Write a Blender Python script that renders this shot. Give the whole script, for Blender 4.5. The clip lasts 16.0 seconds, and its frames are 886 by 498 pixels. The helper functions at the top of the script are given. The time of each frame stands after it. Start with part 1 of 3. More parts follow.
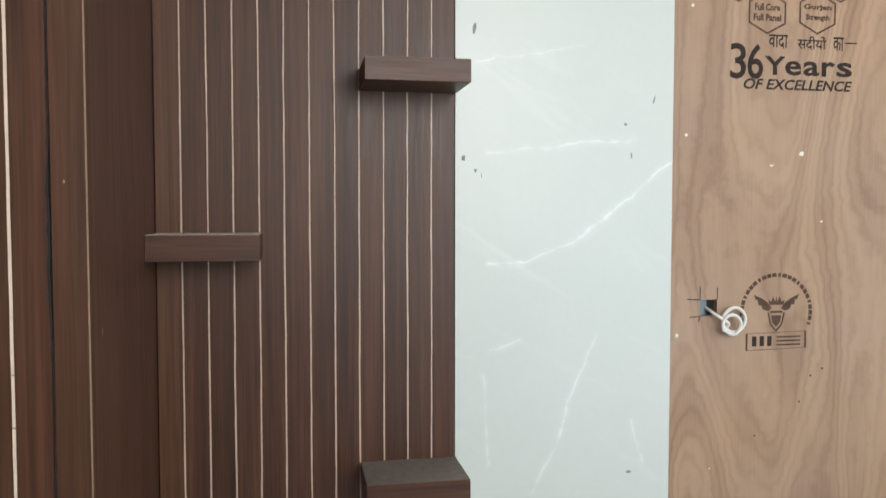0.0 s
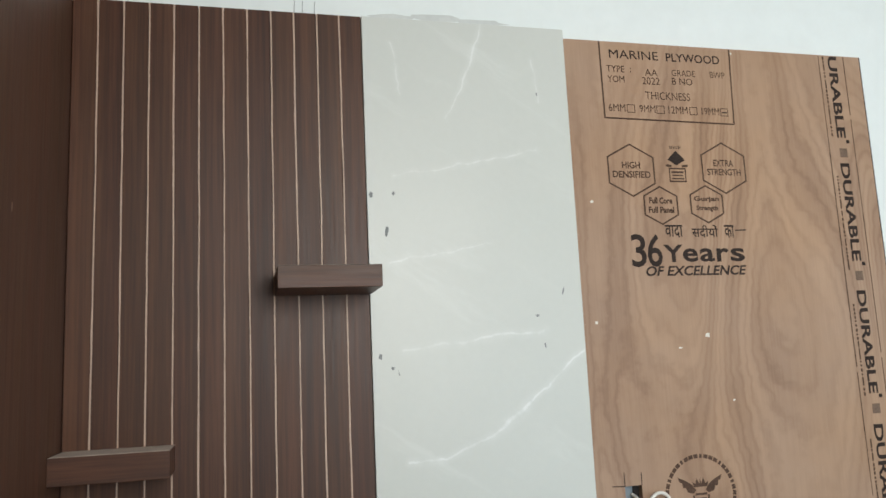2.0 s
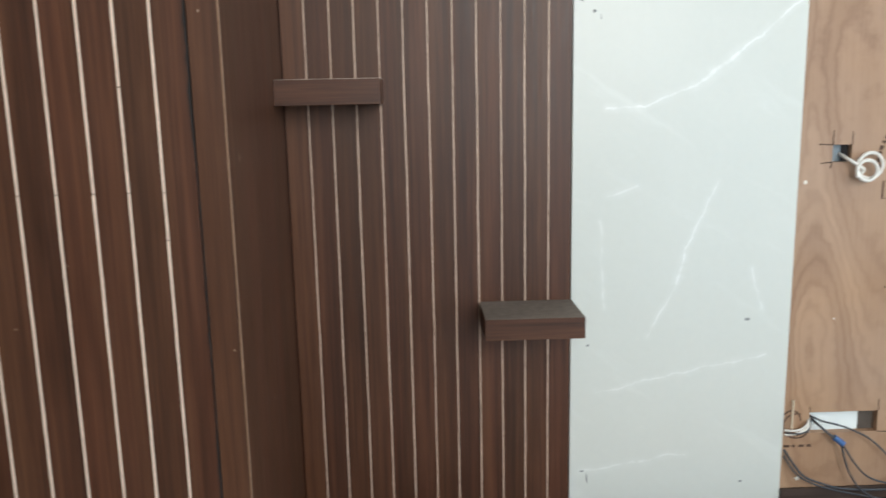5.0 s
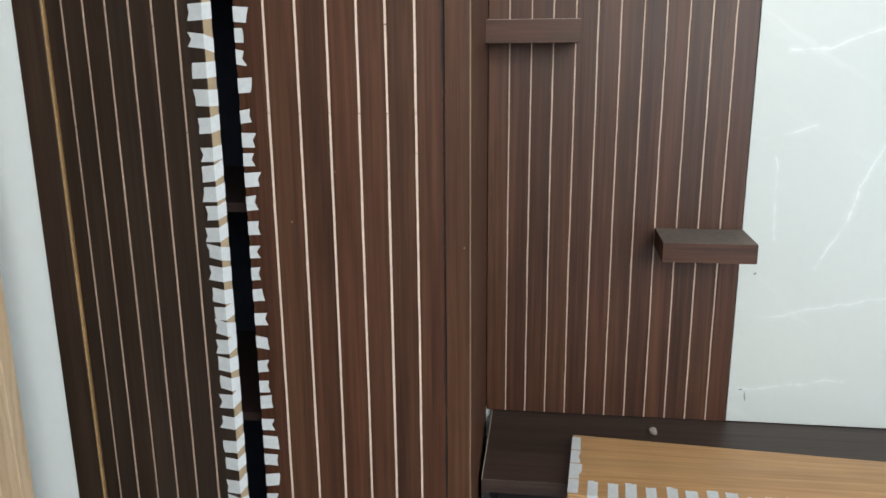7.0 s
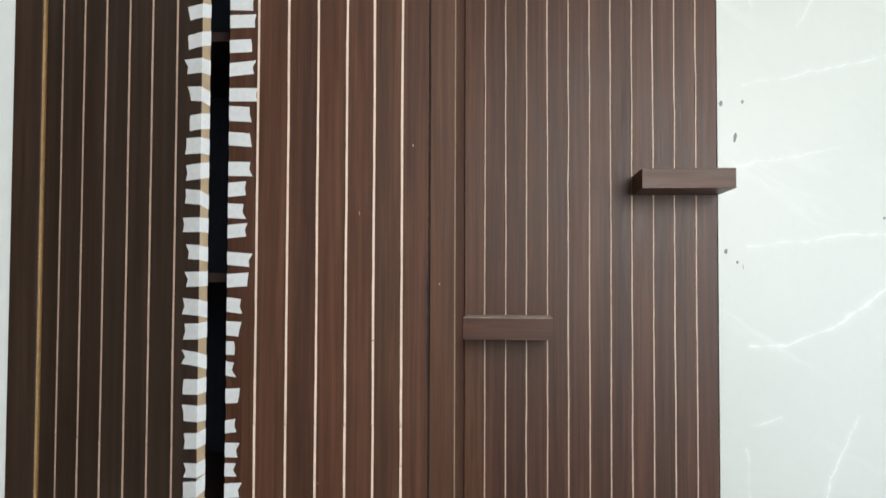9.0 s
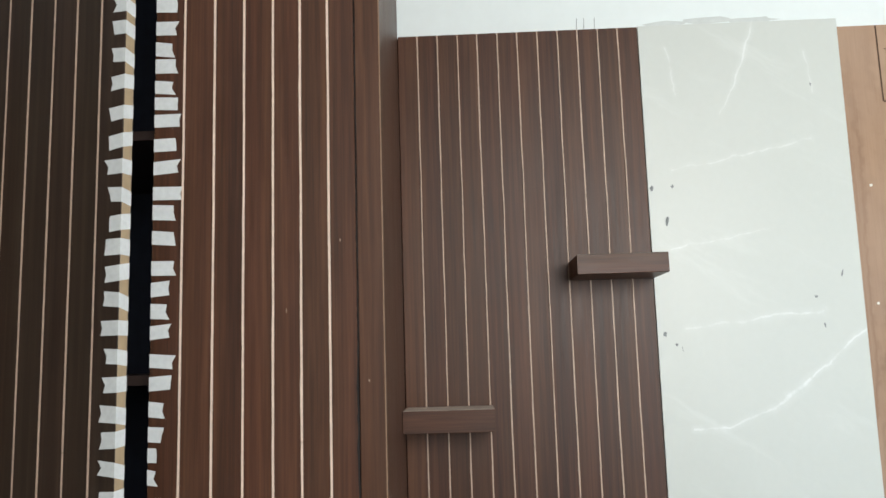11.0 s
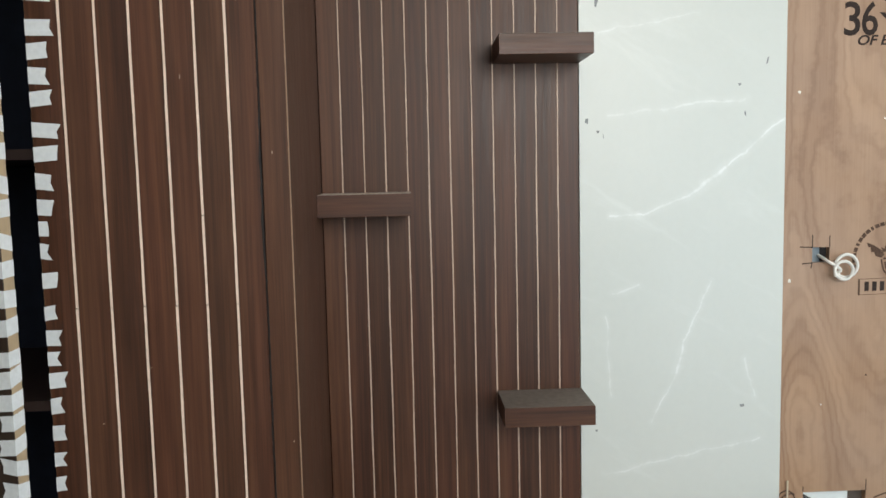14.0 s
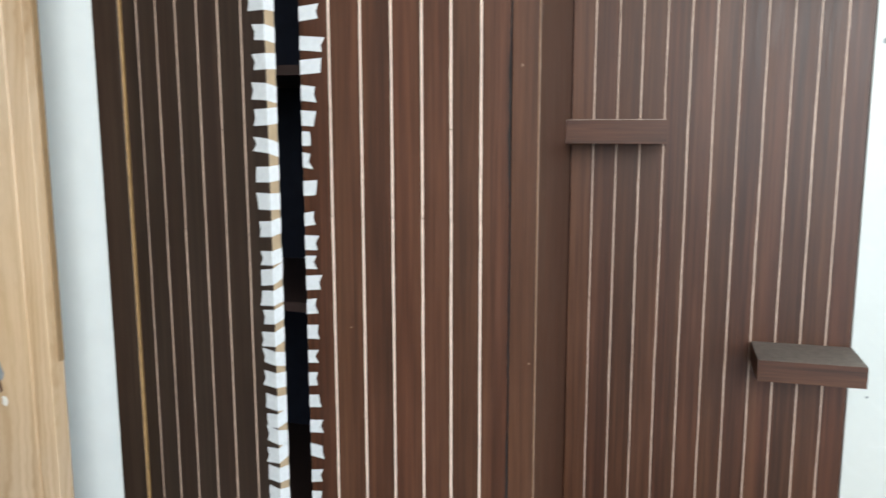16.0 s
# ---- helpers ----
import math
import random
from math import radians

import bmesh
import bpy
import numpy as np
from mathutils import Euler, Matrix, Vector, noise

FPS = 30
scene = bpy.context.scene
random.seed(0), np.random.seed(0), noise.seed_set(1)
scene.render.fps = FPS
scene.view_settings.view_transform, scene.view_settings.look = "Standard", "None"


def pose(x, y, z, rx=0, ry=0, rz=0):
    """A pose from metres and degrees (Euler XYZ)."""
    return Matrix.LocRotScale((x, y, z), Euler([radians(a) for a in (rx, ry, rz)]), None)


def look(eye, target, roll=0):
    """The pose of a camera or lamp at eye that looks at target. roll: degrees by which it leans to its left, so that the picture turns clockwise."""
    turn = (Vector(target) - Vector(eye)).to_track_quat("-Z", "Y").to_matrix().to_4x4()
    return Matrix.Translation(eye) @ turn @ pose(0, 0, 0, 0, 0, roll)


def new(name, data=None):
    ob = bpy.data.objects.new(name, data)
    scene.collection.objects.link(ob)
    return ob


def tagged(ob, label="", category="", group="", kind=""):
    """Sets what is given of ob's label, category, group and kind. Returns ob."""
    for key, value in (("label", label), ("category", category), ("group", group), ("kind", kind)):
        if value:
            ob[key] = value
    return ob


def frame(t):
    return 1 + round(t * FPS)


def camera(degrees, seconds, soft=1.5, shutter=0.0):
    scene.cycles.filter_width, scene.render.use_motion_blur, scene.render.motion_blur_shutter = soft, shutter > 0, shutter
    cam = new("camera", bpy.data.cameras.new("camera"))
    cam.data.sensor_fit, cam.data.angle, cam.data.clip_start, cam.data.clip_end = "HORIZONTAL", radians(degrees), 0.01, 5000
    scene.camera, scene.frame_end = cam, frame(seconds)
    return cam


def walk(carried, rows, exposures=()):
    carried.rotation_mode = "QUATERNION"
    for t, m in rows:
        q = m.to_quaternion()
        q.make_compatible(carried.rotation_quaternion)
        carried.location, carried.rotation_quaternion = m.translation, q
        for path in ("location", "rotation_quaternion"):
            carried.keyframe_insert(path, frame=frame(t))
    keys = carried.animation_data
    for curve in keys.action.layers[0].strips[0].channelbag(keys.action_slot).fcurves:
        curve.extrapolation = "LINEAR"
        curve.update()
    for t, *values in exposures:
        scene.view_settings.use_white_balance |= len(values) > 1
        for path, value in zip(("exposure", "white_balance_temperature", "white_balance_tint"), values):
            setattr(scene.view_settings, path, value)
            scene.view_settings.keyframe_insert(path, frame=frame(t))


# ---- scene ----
cam = camera(58.2, 16.0, 1.5, 0.25)
PATH = [
    (0, (0.271, -1.638, 1.462), (0.635, 0.326, 1.369), -0.0),
    (0.5, (0.274, -1.638, 1.47), (0.656, 0.324, 1.538), -1.1),
    (1, (0.29, -1.648, 1.504), (0.711, 0.296, 1.707), -2.0),
    (1.5, (0.3, -1.662, 1.517), (0.766, 0.264, 1.792), -2.5),
    (2, (0.323, -1.679, 1.535), (0.827, 0.232, 1.842), -2.7),
    (2.5, (0.352, -1.68, 1.511), (0.903, 0.232, 1.714), -2.8),
    (3, (0.363, -1.665, 1.461), (0.918, 0.256, 1.479), -2.6),
    (3.5, (0.324, -1.638, 1.424), (0.828, 0.291, 1.263), -1.7),
    (4, (0.3, -1.641, 1.4), (0.689, 0.306, 1.163), -0.7),
    (4.5, (0.27, -1.657, 1.386), (0.531, 0.302, 1.076), -0.2),
    (5, (0.275, -1.68, 1.378), (0.331, 0.285, 1.008), -1.2),
    (5.2, (0.274, -1.695, 1.382), (0.207, 0.266, 0.996), -1.5),
    (7.3, (0.099, -1.905, 1.371), (-0.156, 0.013, 0.868), -0.5),
    (7.5, (0.078, -1.902, 1.397), (-0.133, 0.040, 0.967), -0.1),
    (8, (0.088, -1.905, 1.454), (-0.067, 0.08, 1.264), 0.2),
    (8.5, (0.114, -1.92, 1.475), (-0.065, 0.072, 1.44), 0.2),
    (9, (0.101, -1.923, 1.512), (-0.057, 0.07, 1.582), 0.2),
    (9.5, (0.125, -1.932, 1.533), (-0.043, 0.049, 1.75), -0.3),
    (9.7, (0.127, -1.93, 1.535), (-0.033, 0.045, 1.81), -0.5),
    (11.8, (0.186, -1.888, 1.522), (0.186, 0.1, 1.792), -1.9),
    (12, (0.193, -1.883, 1.518), (0.201, 0.105, 1.732), -1.9),
    (12.5, (0.205, -1.873, 1.501), (0.22, 0.125, 1.576), -1.9),
    (13, (0.21, -1.868, 1.482), (0.233, 0.131, 1.454), -1.7),
    (13.5, (0.202, -1.853, 1.476), (0.258, 0.142, 1.344), -1.5),
    (14, (0.205, -1.852, 1.46), (0.283, 0.138, 1.272), -1.3),
    (14.5, (0.225, -1.85, 1.44), (0.29, 0.137, 1.219), -1.3),
    (15, (0.248, -1.826, 1.435), (0.208, 0.156, 1.167), -1.5),
    (15.5, (0.235, -1.805, 1.443), (-0.014, 0.154, 1.131), -0.7),
    (16, (0.199, -1.805, 1.41), (-0.324, 0.101, 1.102), -0.1),
]
walk(cam, [(t, look(eye, target, roll)) for t, eye, target, roll in PATH], exposures=[(0, -0.1, 6600, 10), (1, -0.16, 6700, 10), (2, -0.4, 6800, 11), (2.7, -0.46, 6900, 11), (3.5, -0.34, 6900, 11), (4.5, -0.05, 6650, 10), (7.5, 0.1, 6500, 10), (8.5, 0.12, 6600, 11), (9.5, 0.02, 6700, 11), (12, -0.12, 6750, 10), (14, -0.15, 6750, 10), (15, -0.15, 6600, 10), (15.5, -0.05, 6450, 10), (16, 0.50, 6350, 10)])

# ---------- light ----------
world = bpy.data.worlds.new("world")
scene.world = world
world.use_nodes = True
wn = world.node_tree
sky = wn.nodes.new("ShaderNodeTexSky")
sky.sky_type, sky.sun_disc = "NISHITA", False
sky.sun_elevation, sky.sun_rotation = radians(40), radians(70)
wn.nodes["Background"].inputs["Strength"].default_value = 0.12
wn.links.new(sky.outputs["Color"], wn.nodes["Background"].inputs["Color"])


def window_light(name, place, aim, width, height, watts, colour):
    lamp = bpy.data.lights.new(name, "AREA")
    lamp.shape, lamp.size, lamp.size_y = "RECTANGLE", width, height
    lamp.energy, lamp.color = watts, colour
    ob = new(name, lamp)
    ob.matrix_world = look(place, aim)
    return ob


window_light("daylight_side", (3.13, -1.9, 1.9), (0, -1.3, 1.2), 1.7, 1.3, 20, (0.93, 0.98, 1.0))
window_light("daylight_rear", (1.1, -3.33, 2.12), (0.6, 0, 1.5), 1.2, 1.3, 62, (1.0, 0.985, 0.96))
window_light("daylight_doorway", (2.2, -3.33, 1.1), (1.2, 0, 0.9), 0.7, 2.0, 25, (0.56, 0.79, 1.0))

# ---------- materials ----------


class Nodes:
    """A small helper to write node materials."""

    def __init__(self, name, rough=0.5, metal=0.0, spec=0.5):
        self.mat = bpy.data.materials.new(name)
        self.mat.use_nodes = True
        self.tree = self.mat.node_tree
        self.bsdf = self.tree.nodes["Principled BSDF"]
        self.bsdf.inputs["Roughness"].default_value = rough
        self.bsdf.inputs["Metallic"].default_value = metal
        self.bsdf.inputs["Specular IOR Level"].default_value = spec
        self.pos = self.tree.nodes.new("ShaderNodeNewGeometry").outputs["Position"]
        self.rand = self.tree.nodes.new("ShaderNodeObjectInfo").outputs["Random"]

    def link(self, value, socket):
        if isinstance(value, bpy.types.NodeSocket):
            self.tree.links.new(value, socket)
        else:
            socket.default_value = value

    def math(self, op, a, b=0.0, c=0.0, clamp=False):
        n = self.tree.nodes.new("ShaderNodeMath")
        n.operation, n.use_clamp = op, clamp
        for s, v in zip(n.inputs, (a, b, c)):
            self.link(v, s)
        return n.outputs[0]

    def vec(self, op, a, b=(0, 0, 0), scale=1.0):
        n = self.tree.nodes.new("ShaderNodeVectorMath")
        n.operation = op
        self.link(a, n.inputs[0])
        self.link(b, n.inputs[1])
        if op == "SCALE":
            self.link(scale, n.inputs["Scale"])
        return n.outputs["Value"] if op in ("DOT_PRODUCT", "LENGTH", "DISTANCE") else n.outputs["Vector"]

    def split(self, v):
        n = self.tree.nodes.new("ShaderNodeSeparateXYZ")
        self.link(v, n.inputs[0])
        return n.outputs

    def noise(self, v, scale, detail=4.0, rough=0.55, distortion=0.0):
        n = self.tree.nodes.new("ShaderNodeTexNoise")
        self.link(v, n.inputs["Vector"])
        n.inputs["Scale"].default_value, n.inputs["Detail"].default_value = scale, detail
        n.inputs["Roughness"].default_value, n.inputs["Distortion"].default_value = rough, distortion
        return n.outputs["Fac"]

    def ramp(self, fac, stops):
        n = self.tree.nodes.new("ShaderNodeValToRGB")
        while len(n.color_ramp.elements) < len(stops):
            n.color_ramp.elements.new(0.5)
        for e, (p, c) in zip(n.color_ramp.elements, stops):
            e.position, e.color = p, (*c, 1) if len(c) == 3 else c
        self.link(fac, n.inputs[0])
        return n.outputs["Color"]

    def smooth(self, v, lo, hi, to_lo=0.0, to_hi=1.0):
        n = self.tree.nodes.new("ShaderNodeMapRange")
        n.interpolation_type = "SMOOTHSTEP"
        for s, x in zip(n.inputs, (v, lo, hi, to_lo, to_hi)):
            self.link(x, s)
        return n.outputs[0]

    def mix(self, fac, a, b, mode="MIX"):
        n = self.tree.nodes.new("ShaderNodeMix")
        n.data_type, n.blend_type = "RGBA", mode
        for s, x in zip((n.inputs[0], n.inputs[6], n.inputs[7]), (fac, a, b)):
            if isinstance(x, tuple) and len(x) == 3:
                x = (*x, 1)
            self.link(x, s)
        return n.outputs[2]

    def colour(self, c):
        self.link((*c, 1) if isinstance(c, tuple) and len(c) == 3 else c, self.bsdf.inputs["Base Color"])
        return self

    def rough(self, v):
        self.link(v, self.bsdf.inputs["Roughness"])
        return self

    def bump(self, height, strength=0.2, distance=0.001):
        n = self.tree.nodes.new("ShaderNodeBump")
        n.inputs["Strength"].default_value, n.inputs["Distance"].default_value = strength, distance
        self.link(height, n.inputs["Height"])
        self.tree.links.new(n.outputs[0], self.bsdf.inputs["Normal"])
        return self


def laminate(name, tone, stretch=(1, 1, 0.02), seed=0.0):
    """Walnut laminate: fine streaks along the board, with tone drifting from board to board."""
    n = Nodes(name, rough=0.42, spec=0.4)
    shift = n.vec("SCALE", (3.1 + seed, 1.7, 5.3), scale=n.math("MULTIPLY", n.rand, 6.0))
    p = n.vec("ADD", n.vec("MULTIPLY", n.pos, stretch), shift)
    broad, streak, fine = n.noise(p, 22, 3), n.noise(p, 110, 5, 0.6), n.noise(p, 420, 3)
    f = n.math("ADD", n.math("MULTIPLY", streak, 0.66), n.math("ADD", n.math("MULTIPLY", broad, 0.42), n.math("MULTIPLY", fine, 0.3)))
    f = n.math("ADD", n.math("SUBTRACT", f, 0.19), n.math("MULTIPLY", n.math("SUBTRACT", n.rand, 0.5), 0.08))
    dark, mid, light = tone
    c = n.ramp(f, [(0.33, dark), (0.5, mid), (0.68, light)])
    red = n.smooth(n.noise(p, 9, 2), 0.45, 0.65)
    c = n.mix(n.math("MULTIPLY", red, 0.22), c, n.mix(1.0, c, (1.22, 0.94, 0.78), "MULTIPLY"))
    olive = n.smooth(n.math("ADD", n.noise(p, 7, 2), n.math("MULTIPLY", n.rand, 0.12)), 0.52, 0.68)
    c = n.mix(n.math("MULTIPLY", olive, 0.6), c, n.mix(1.0, c, (0.93, 1.05, 0.94), "MULTIPLY"))
    patch = n.noise(n.vec("MULTIPLY", n.pos, (1, 1, 0.6)), 6, 3)
    c = n.mix(1.0, c, n.ramp(patch, [(0.3, (0.9, 0.9, 0.9)), (0.7, (1.08, 1.08, 1.08))]), "MULTIPLY")
    n.colour(c)
    n.rough(n.smooth(n.math("ADD", fine, n.math("MULTIPLY", patch, 0.4)), 0.4, 1.0, 0.38, 0.52))
    n.bump(n.math("ADD", streak, fine), 0.12, 0.0006)
    return n.mat


def plain(name, colour, rough=0.5, grain=40, amount=0.12, metal=0.0, bump=0.1, spec=0.5):
    n = Nodes(name, rough=rough, metal=metal, spec=spec)
    f = n.math("ADD", n.math("MULTIPLY", n.noise(n.pos, grain, 5), 0.6), n.math("MULTIPLY", n.noise(n.pos, grain / 12, 3), 0.4))
    lo, hi = tuple(v * (1 - amount) for v in colour), tuple(min(1, v * (1 + amount)) for v in colour)
    n.colour(n.ramp(f, [(0.35, lo), (0.65, hi)]))
    n.bump(f, bump, 0.001)
    return n.mat


WALNUT = ((0.034, 0.0118, 0.0052), (0.064, 0.0228, 0.0105), (0.101, 0.0395, 0.0196))
# walnut darkened and greyed: the ajar door's shade is put into its colour
SHADED = ((0.019, 0.0104, 0.0066), (0.031, 0.0175, 0.0117), (0.047, 0.028, 0.0195))
DARK = ((0.028, 0.017, 0.013), (0.046, 0.029, 0.022), (0.070, 0.046, 0.036))
walnut = laminate("walnut_laminate", WALNUT)
walnut_flat = laminate("walnut_laminate_shelf", WALNUT, (0.03, 1, 1), 2.0)
shaded = laminate("shaded_walnut_laminate", SHADED, seed=7.0)
counter_lam = laminate("counter_laminate", DARK, (0.03, 1, 1), 4.0)
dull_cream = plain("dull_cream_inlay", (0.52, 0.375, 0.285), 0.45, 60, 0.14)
dusty = plain("dusty_laminate", (0.150, 0.123, 0.100), 0.75, 70, 0.22)
thick_dust = plain("thick_dust", (0.46, 0.38, 0.32), 0.8, 70, 0.15)
cream = plain("cream_inlay", (0.72, 0.56, 0.45), 0.4, 60, 0.10)
raw_edge = plain("raw_edge", (0.40, 0.24, 0.10), 0.7, 90, 0.2)
# near-black base colour carries the shade of the open space under the counter
niche_shade = plain("niche_shade", (0.012, 0.010, 0.010), 0.7, 30, 0.2)
# navy-black base colour stands in for the shade within the wardrobe
inside_shade = plain("cupboard_inside_shade", (0.018, 0.026, 0.048), 0.6, 30, 0.2)
tape = plain("masking_tape", (0.62, 0.64, 0.64), 0.65, 120, 0.08, bump=0.3)
paint = plain("white_paint", (0.80, 0.855, 0.845), 0.6, 25, 0.02, bump=0.05)
ceiling_paint = plain("ceiling_paint", (0.87, 0.87, 0.86), 0.8, 25, 0.02)
ink = plain("stamp_ink", (0.040, 0.029, 0.025), 0.9, 300, 0.35, spec=0.15)
ink_faint = plain("faint_stamp_ink", (0.095, 0.058, 0.041), 0.9, 300, 0.35, spec=0.15)
grime = plain("grey_grime", (0.23, 0.245, 0.245), 0.8, 150, 0.3)
putty = plain("pale_putty", (0.72, 0.68, 0.60), 0.7, 120, 0.08)
white_cable = plain("white_cable", (0.74, 0.72, 0.67), 0.45, 60, 0.04)
black_cable = plain("dark_cable", (0.045, 0.05, 0.06), 0.45, 60, 0.1)
blue_tape = plain("blue_tape", (0.045, 0.12, 0.30), 0.45, 60, 0.1)
tile = plain("floor_tile", (0.26, 0.25, 0.24), 0.16, 14, 0.08)
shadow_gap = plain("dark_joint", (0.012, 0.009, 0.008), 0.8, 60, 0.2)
tan = laminate("tan_laminate", ((0.36, 0.20, 0.085), (0.46, 0.27, 0.12), (0.54, 0.34, 0.17)), (0.03, 1, 1), 1.0)
steel = plain("worn_steel", (0.5, 0.5, 0.5), 0.35, 60, 0.1, 1.0)
crumb = plain("mortar_crumb", (0.24, 0.20, 0.18), 0.9, 90, 0.2)


def segment(n, p, a, b, width):
    """1 on the line from a to b in the wall's plane, falling to 0 at the given width."""
    ab = (b[0] - a[0], 0, b[1] - a[1])
    length = ab[0] ** 2 + ab[2] ** 2
    off = n.vec("SUBTRACT", p, (a[0], 0, a[1]))
    k = n.math("DIVIDE", n.vec("DOT_PRODUCT", off, ab), length, clamp=True)
    d = n.vec("DISTANCE", off, n.vec("SCALE", ab, scale=k))
    return n.smooth(d, 0.0, width * 0.75, 1.0, 0.0)


def marble_material():
    n = Nodes("pale_marble", rough=0.28, spec=0.5)
    flat = n.vec("MULTIPLY", n.pos, (1, 0, 1))
    wob = n.tree.nodes.new("ShaderNodeTexNoise")
    wob.inputs["Scale"].default_value, wob.inputs["Detail"].default_value = 17, 7
    n.link(flat, wob.inputs["Vector"])
    p = n.vec("ADD", flat, n.vec("MULTIPLY", n.vec("SUBTRACT", wob.outputs["Color"], (0.5, 0.5, 0.5)), (0.028, 0, 0.028)))
    cloud = n.noise(flat, 5, 5)
    c = n.ramp(cloud, [(0.3, (0.606, 0.632, 0.592)), (0.7, (0.622, 0.646, 0.606))])
    fine = n.noise(flat, 55, 6, 0.7)
    c = n.mix(1.0, c, n.ramp(fine, [(0.3, (0.985, 0.987, 0.985)), (0.7, (1.01, 1.01, 1.01))]), "MULTIPLY")
    # faint feathered streaks along the bed of the stone
    turn = n.tree.nodes.new("ShaderNodeVectorRotate")
    turn.rotation_type = "Y_AXIS"
    turn.inputs["Angle"].default_value = radians(-32)
    n.link(p, turn.inputs["Vector"])
    streak = n.noise(n.vec("MULTIPLY", turn.outputs[0], (0.28, 1, 1.7)), 7, 6, 0.6, 0.4)
    c = n.mix(n.smooth(streak, 0.55, 0.76, 0.0, 0.28), c, (0.78, 0.81, 0.78))
    veins = None
    for a, b, w, s in [
        ((1.09, 1.575), (0.95, 1.462), 0.007, 0.9), ((0.95, 1.462), (0.86, 1.393), 0.010, 1.0),
        ((0.86, 1.393), (0.755, 1.355), 0.007, 0.7), ((0.755, 1.355), (0.675, 1.350), 0.006, 1.0),
        ((0.915, 1.19), (0.851, 1.05), 0.006, 0.8), ((0.851, 1.05), (0.826, 0.952), 0.008, 0.9), ((0.826, 0.952), (0.77, 0.855), 0.006, 0.8),
        ((0.645, 1.780), (0.75, 1.793), 0.007, 0.9), ((0.75, 1.793), (0.88, 1.815), 0.005, 0.5),
        ((0.67, 1.585), (0.83, 1.604), 0.008, 0.45), ((0.83, 1.604), (0.99, 1.618), 0.008, 0.7),
        ((0.661, 1.113), (0.676, 0.92), 0.005, 0.6), ((0.999, 1.006), (1.022, 0.905), 0.006, 0.6), ((0.68, 1.167), (0.74, 1.188), 0.008, 0.6),
        ((0.885, 2.34), (0.826, 2.174), 0.006, 0.8), ((0.826, 2.174), (0.785, 2.105), 0.005, 0.6),
        ((0.663, 2.28), (0.682, 2.16), 0.005, 0.55), ((1.003, 2.255), (1.014, 2.155), 0.005, 0.5),
        ((0.66, 1.970), (0.80, 1.993), 0.006, 0.5), ((0.80, 1.993), (1.0, 2.038), 0.007, 0.6),
        ((0.625, 0.537), (0.865, 0.572), 0.007, 0.6), ((0.66, 0.725), (0.82, 0.762), 0.006, 0.6), ((0.82, 0.762), (1.04, 0.803), 0.007, 0.65),
    ]:
        v = n.math("MULTIPLY", n.math("MAXIMUM", segment(n, p, a, b, w), n.math("MULTIPLY", segment(n, p, a, b, w * 3.2), 0.3)), s)
        veins = v if veins is None else n.math("MAXIMUM", veins, v)
    veins = n.math("MULTIPLY", veins, n.smooth(n.noise(flat, 26, 3), 0.35, 0.6, 0.25, 1.0))
    n.colour(n.mix(n.math("MULTIPLY", veins, 0.75), c, (0.86, 0.88, 0.87)))
    n.rough(n.smooth(fine, 0.3, 0.7, 0.35, 0.39))
    n.bump(fine, 0.02, 0.0003)
    return n.mat


def plywood_material(name, light, dark, seed=0.0):
    """Rotary-cut face veneer: long cathedral figure from the level lines of a stretched noise."""
    n = Nodes(name, rough=0.5, spec=0.42)
    p = n.vec("ADD", n.vec("MULTIPLY", n.pos, (1.0, 1.0, 0.20)), (seed, seed, seed * 0.7))
    field = n.math("ADD", n.noise(p, 3.4, 1.5, 0.45, 0.35), n.math("MULTIPLY", n.noise(n.pos, 26, 3), 0.03))
    rings = n.math("SINE", n.math("MULTIPLY", field, 250.0))
    rings = n.math("ADD", n.math("MULTIPLY", rings, 0.5), 0.5)
    wide = n.math("ADD", n.math("MULTIPLY", n.math("SINE", n.math("MULTIPLY", field, 58.0)), 0.5), 0.5)
    # the figure comes and goes over the sheet
    where = n.smooth(n.noise(n.vec("MULTIPLY", n.pos, (1, 1, 0.6)), 3.1, 2), 0.35, 0.65, 0.35, 1.0)
    fibre = n.noise(n.vec("MULTIPLY", n.pos, (1, 1, 0.03)), 260, 4, 0.6)
    figure = n.math("MULTIPLY", n.math("ADD", n.math("MULTIPLY", n.math("POWER", rings, 2.0), 0.22), n.math("MULTIPLY", wide, 0.30)), where)
    f = n.math("ADD", figure, n.math("ADD", n.math("MULTIPLY", fibre, 0.36), n.math("MULTIPLY", n.noise(p, 16, 4), 0.34)))
    c = n.ramp(f, [(0.24, light), (0.92, dark)])
    c = n.mix(1.0, c, n.ramp(n.noise(n.pos, 2.3, 3), [(0.3, (1.05, 0.98, 0.92)), (0.7, (0.99, 1.0, 1.10))]), "MULTIPLY")
    knot = n.smooth(n.noise(n.vec("MULTIPLY", n.pos, (1, 1, 0.5)), 13, 2), 0.70, 0.80)
    c = n.mix(n.math("MULTIPLY", knot, 0.35), c, (0.22, 0.11, 0.06))
    n.colour(c)
    n.bump(fibre, 0.15, 0.0005)
    return n.mat


marble = marble_material()
plywood = plywood_material("plywood_face", (0.435, 0.288, 0.180), (0.255, 0.150, 0.088))
veneer = plywood_material("ash_veneer", (0.64, 0.48, 0.30), (0.38, 0.24, 0.11), 4.0)

# ---------- mesh helpers ----------


def mesh_of(name, bm, material):
    data = bpy.data.meshes.new(name)
    bmesh.ops.recalc_face_normals(bm, faces=bm.faces)
    bm.to_mesh(data)
    bm.free()
    data.materials.append(material)
    return data


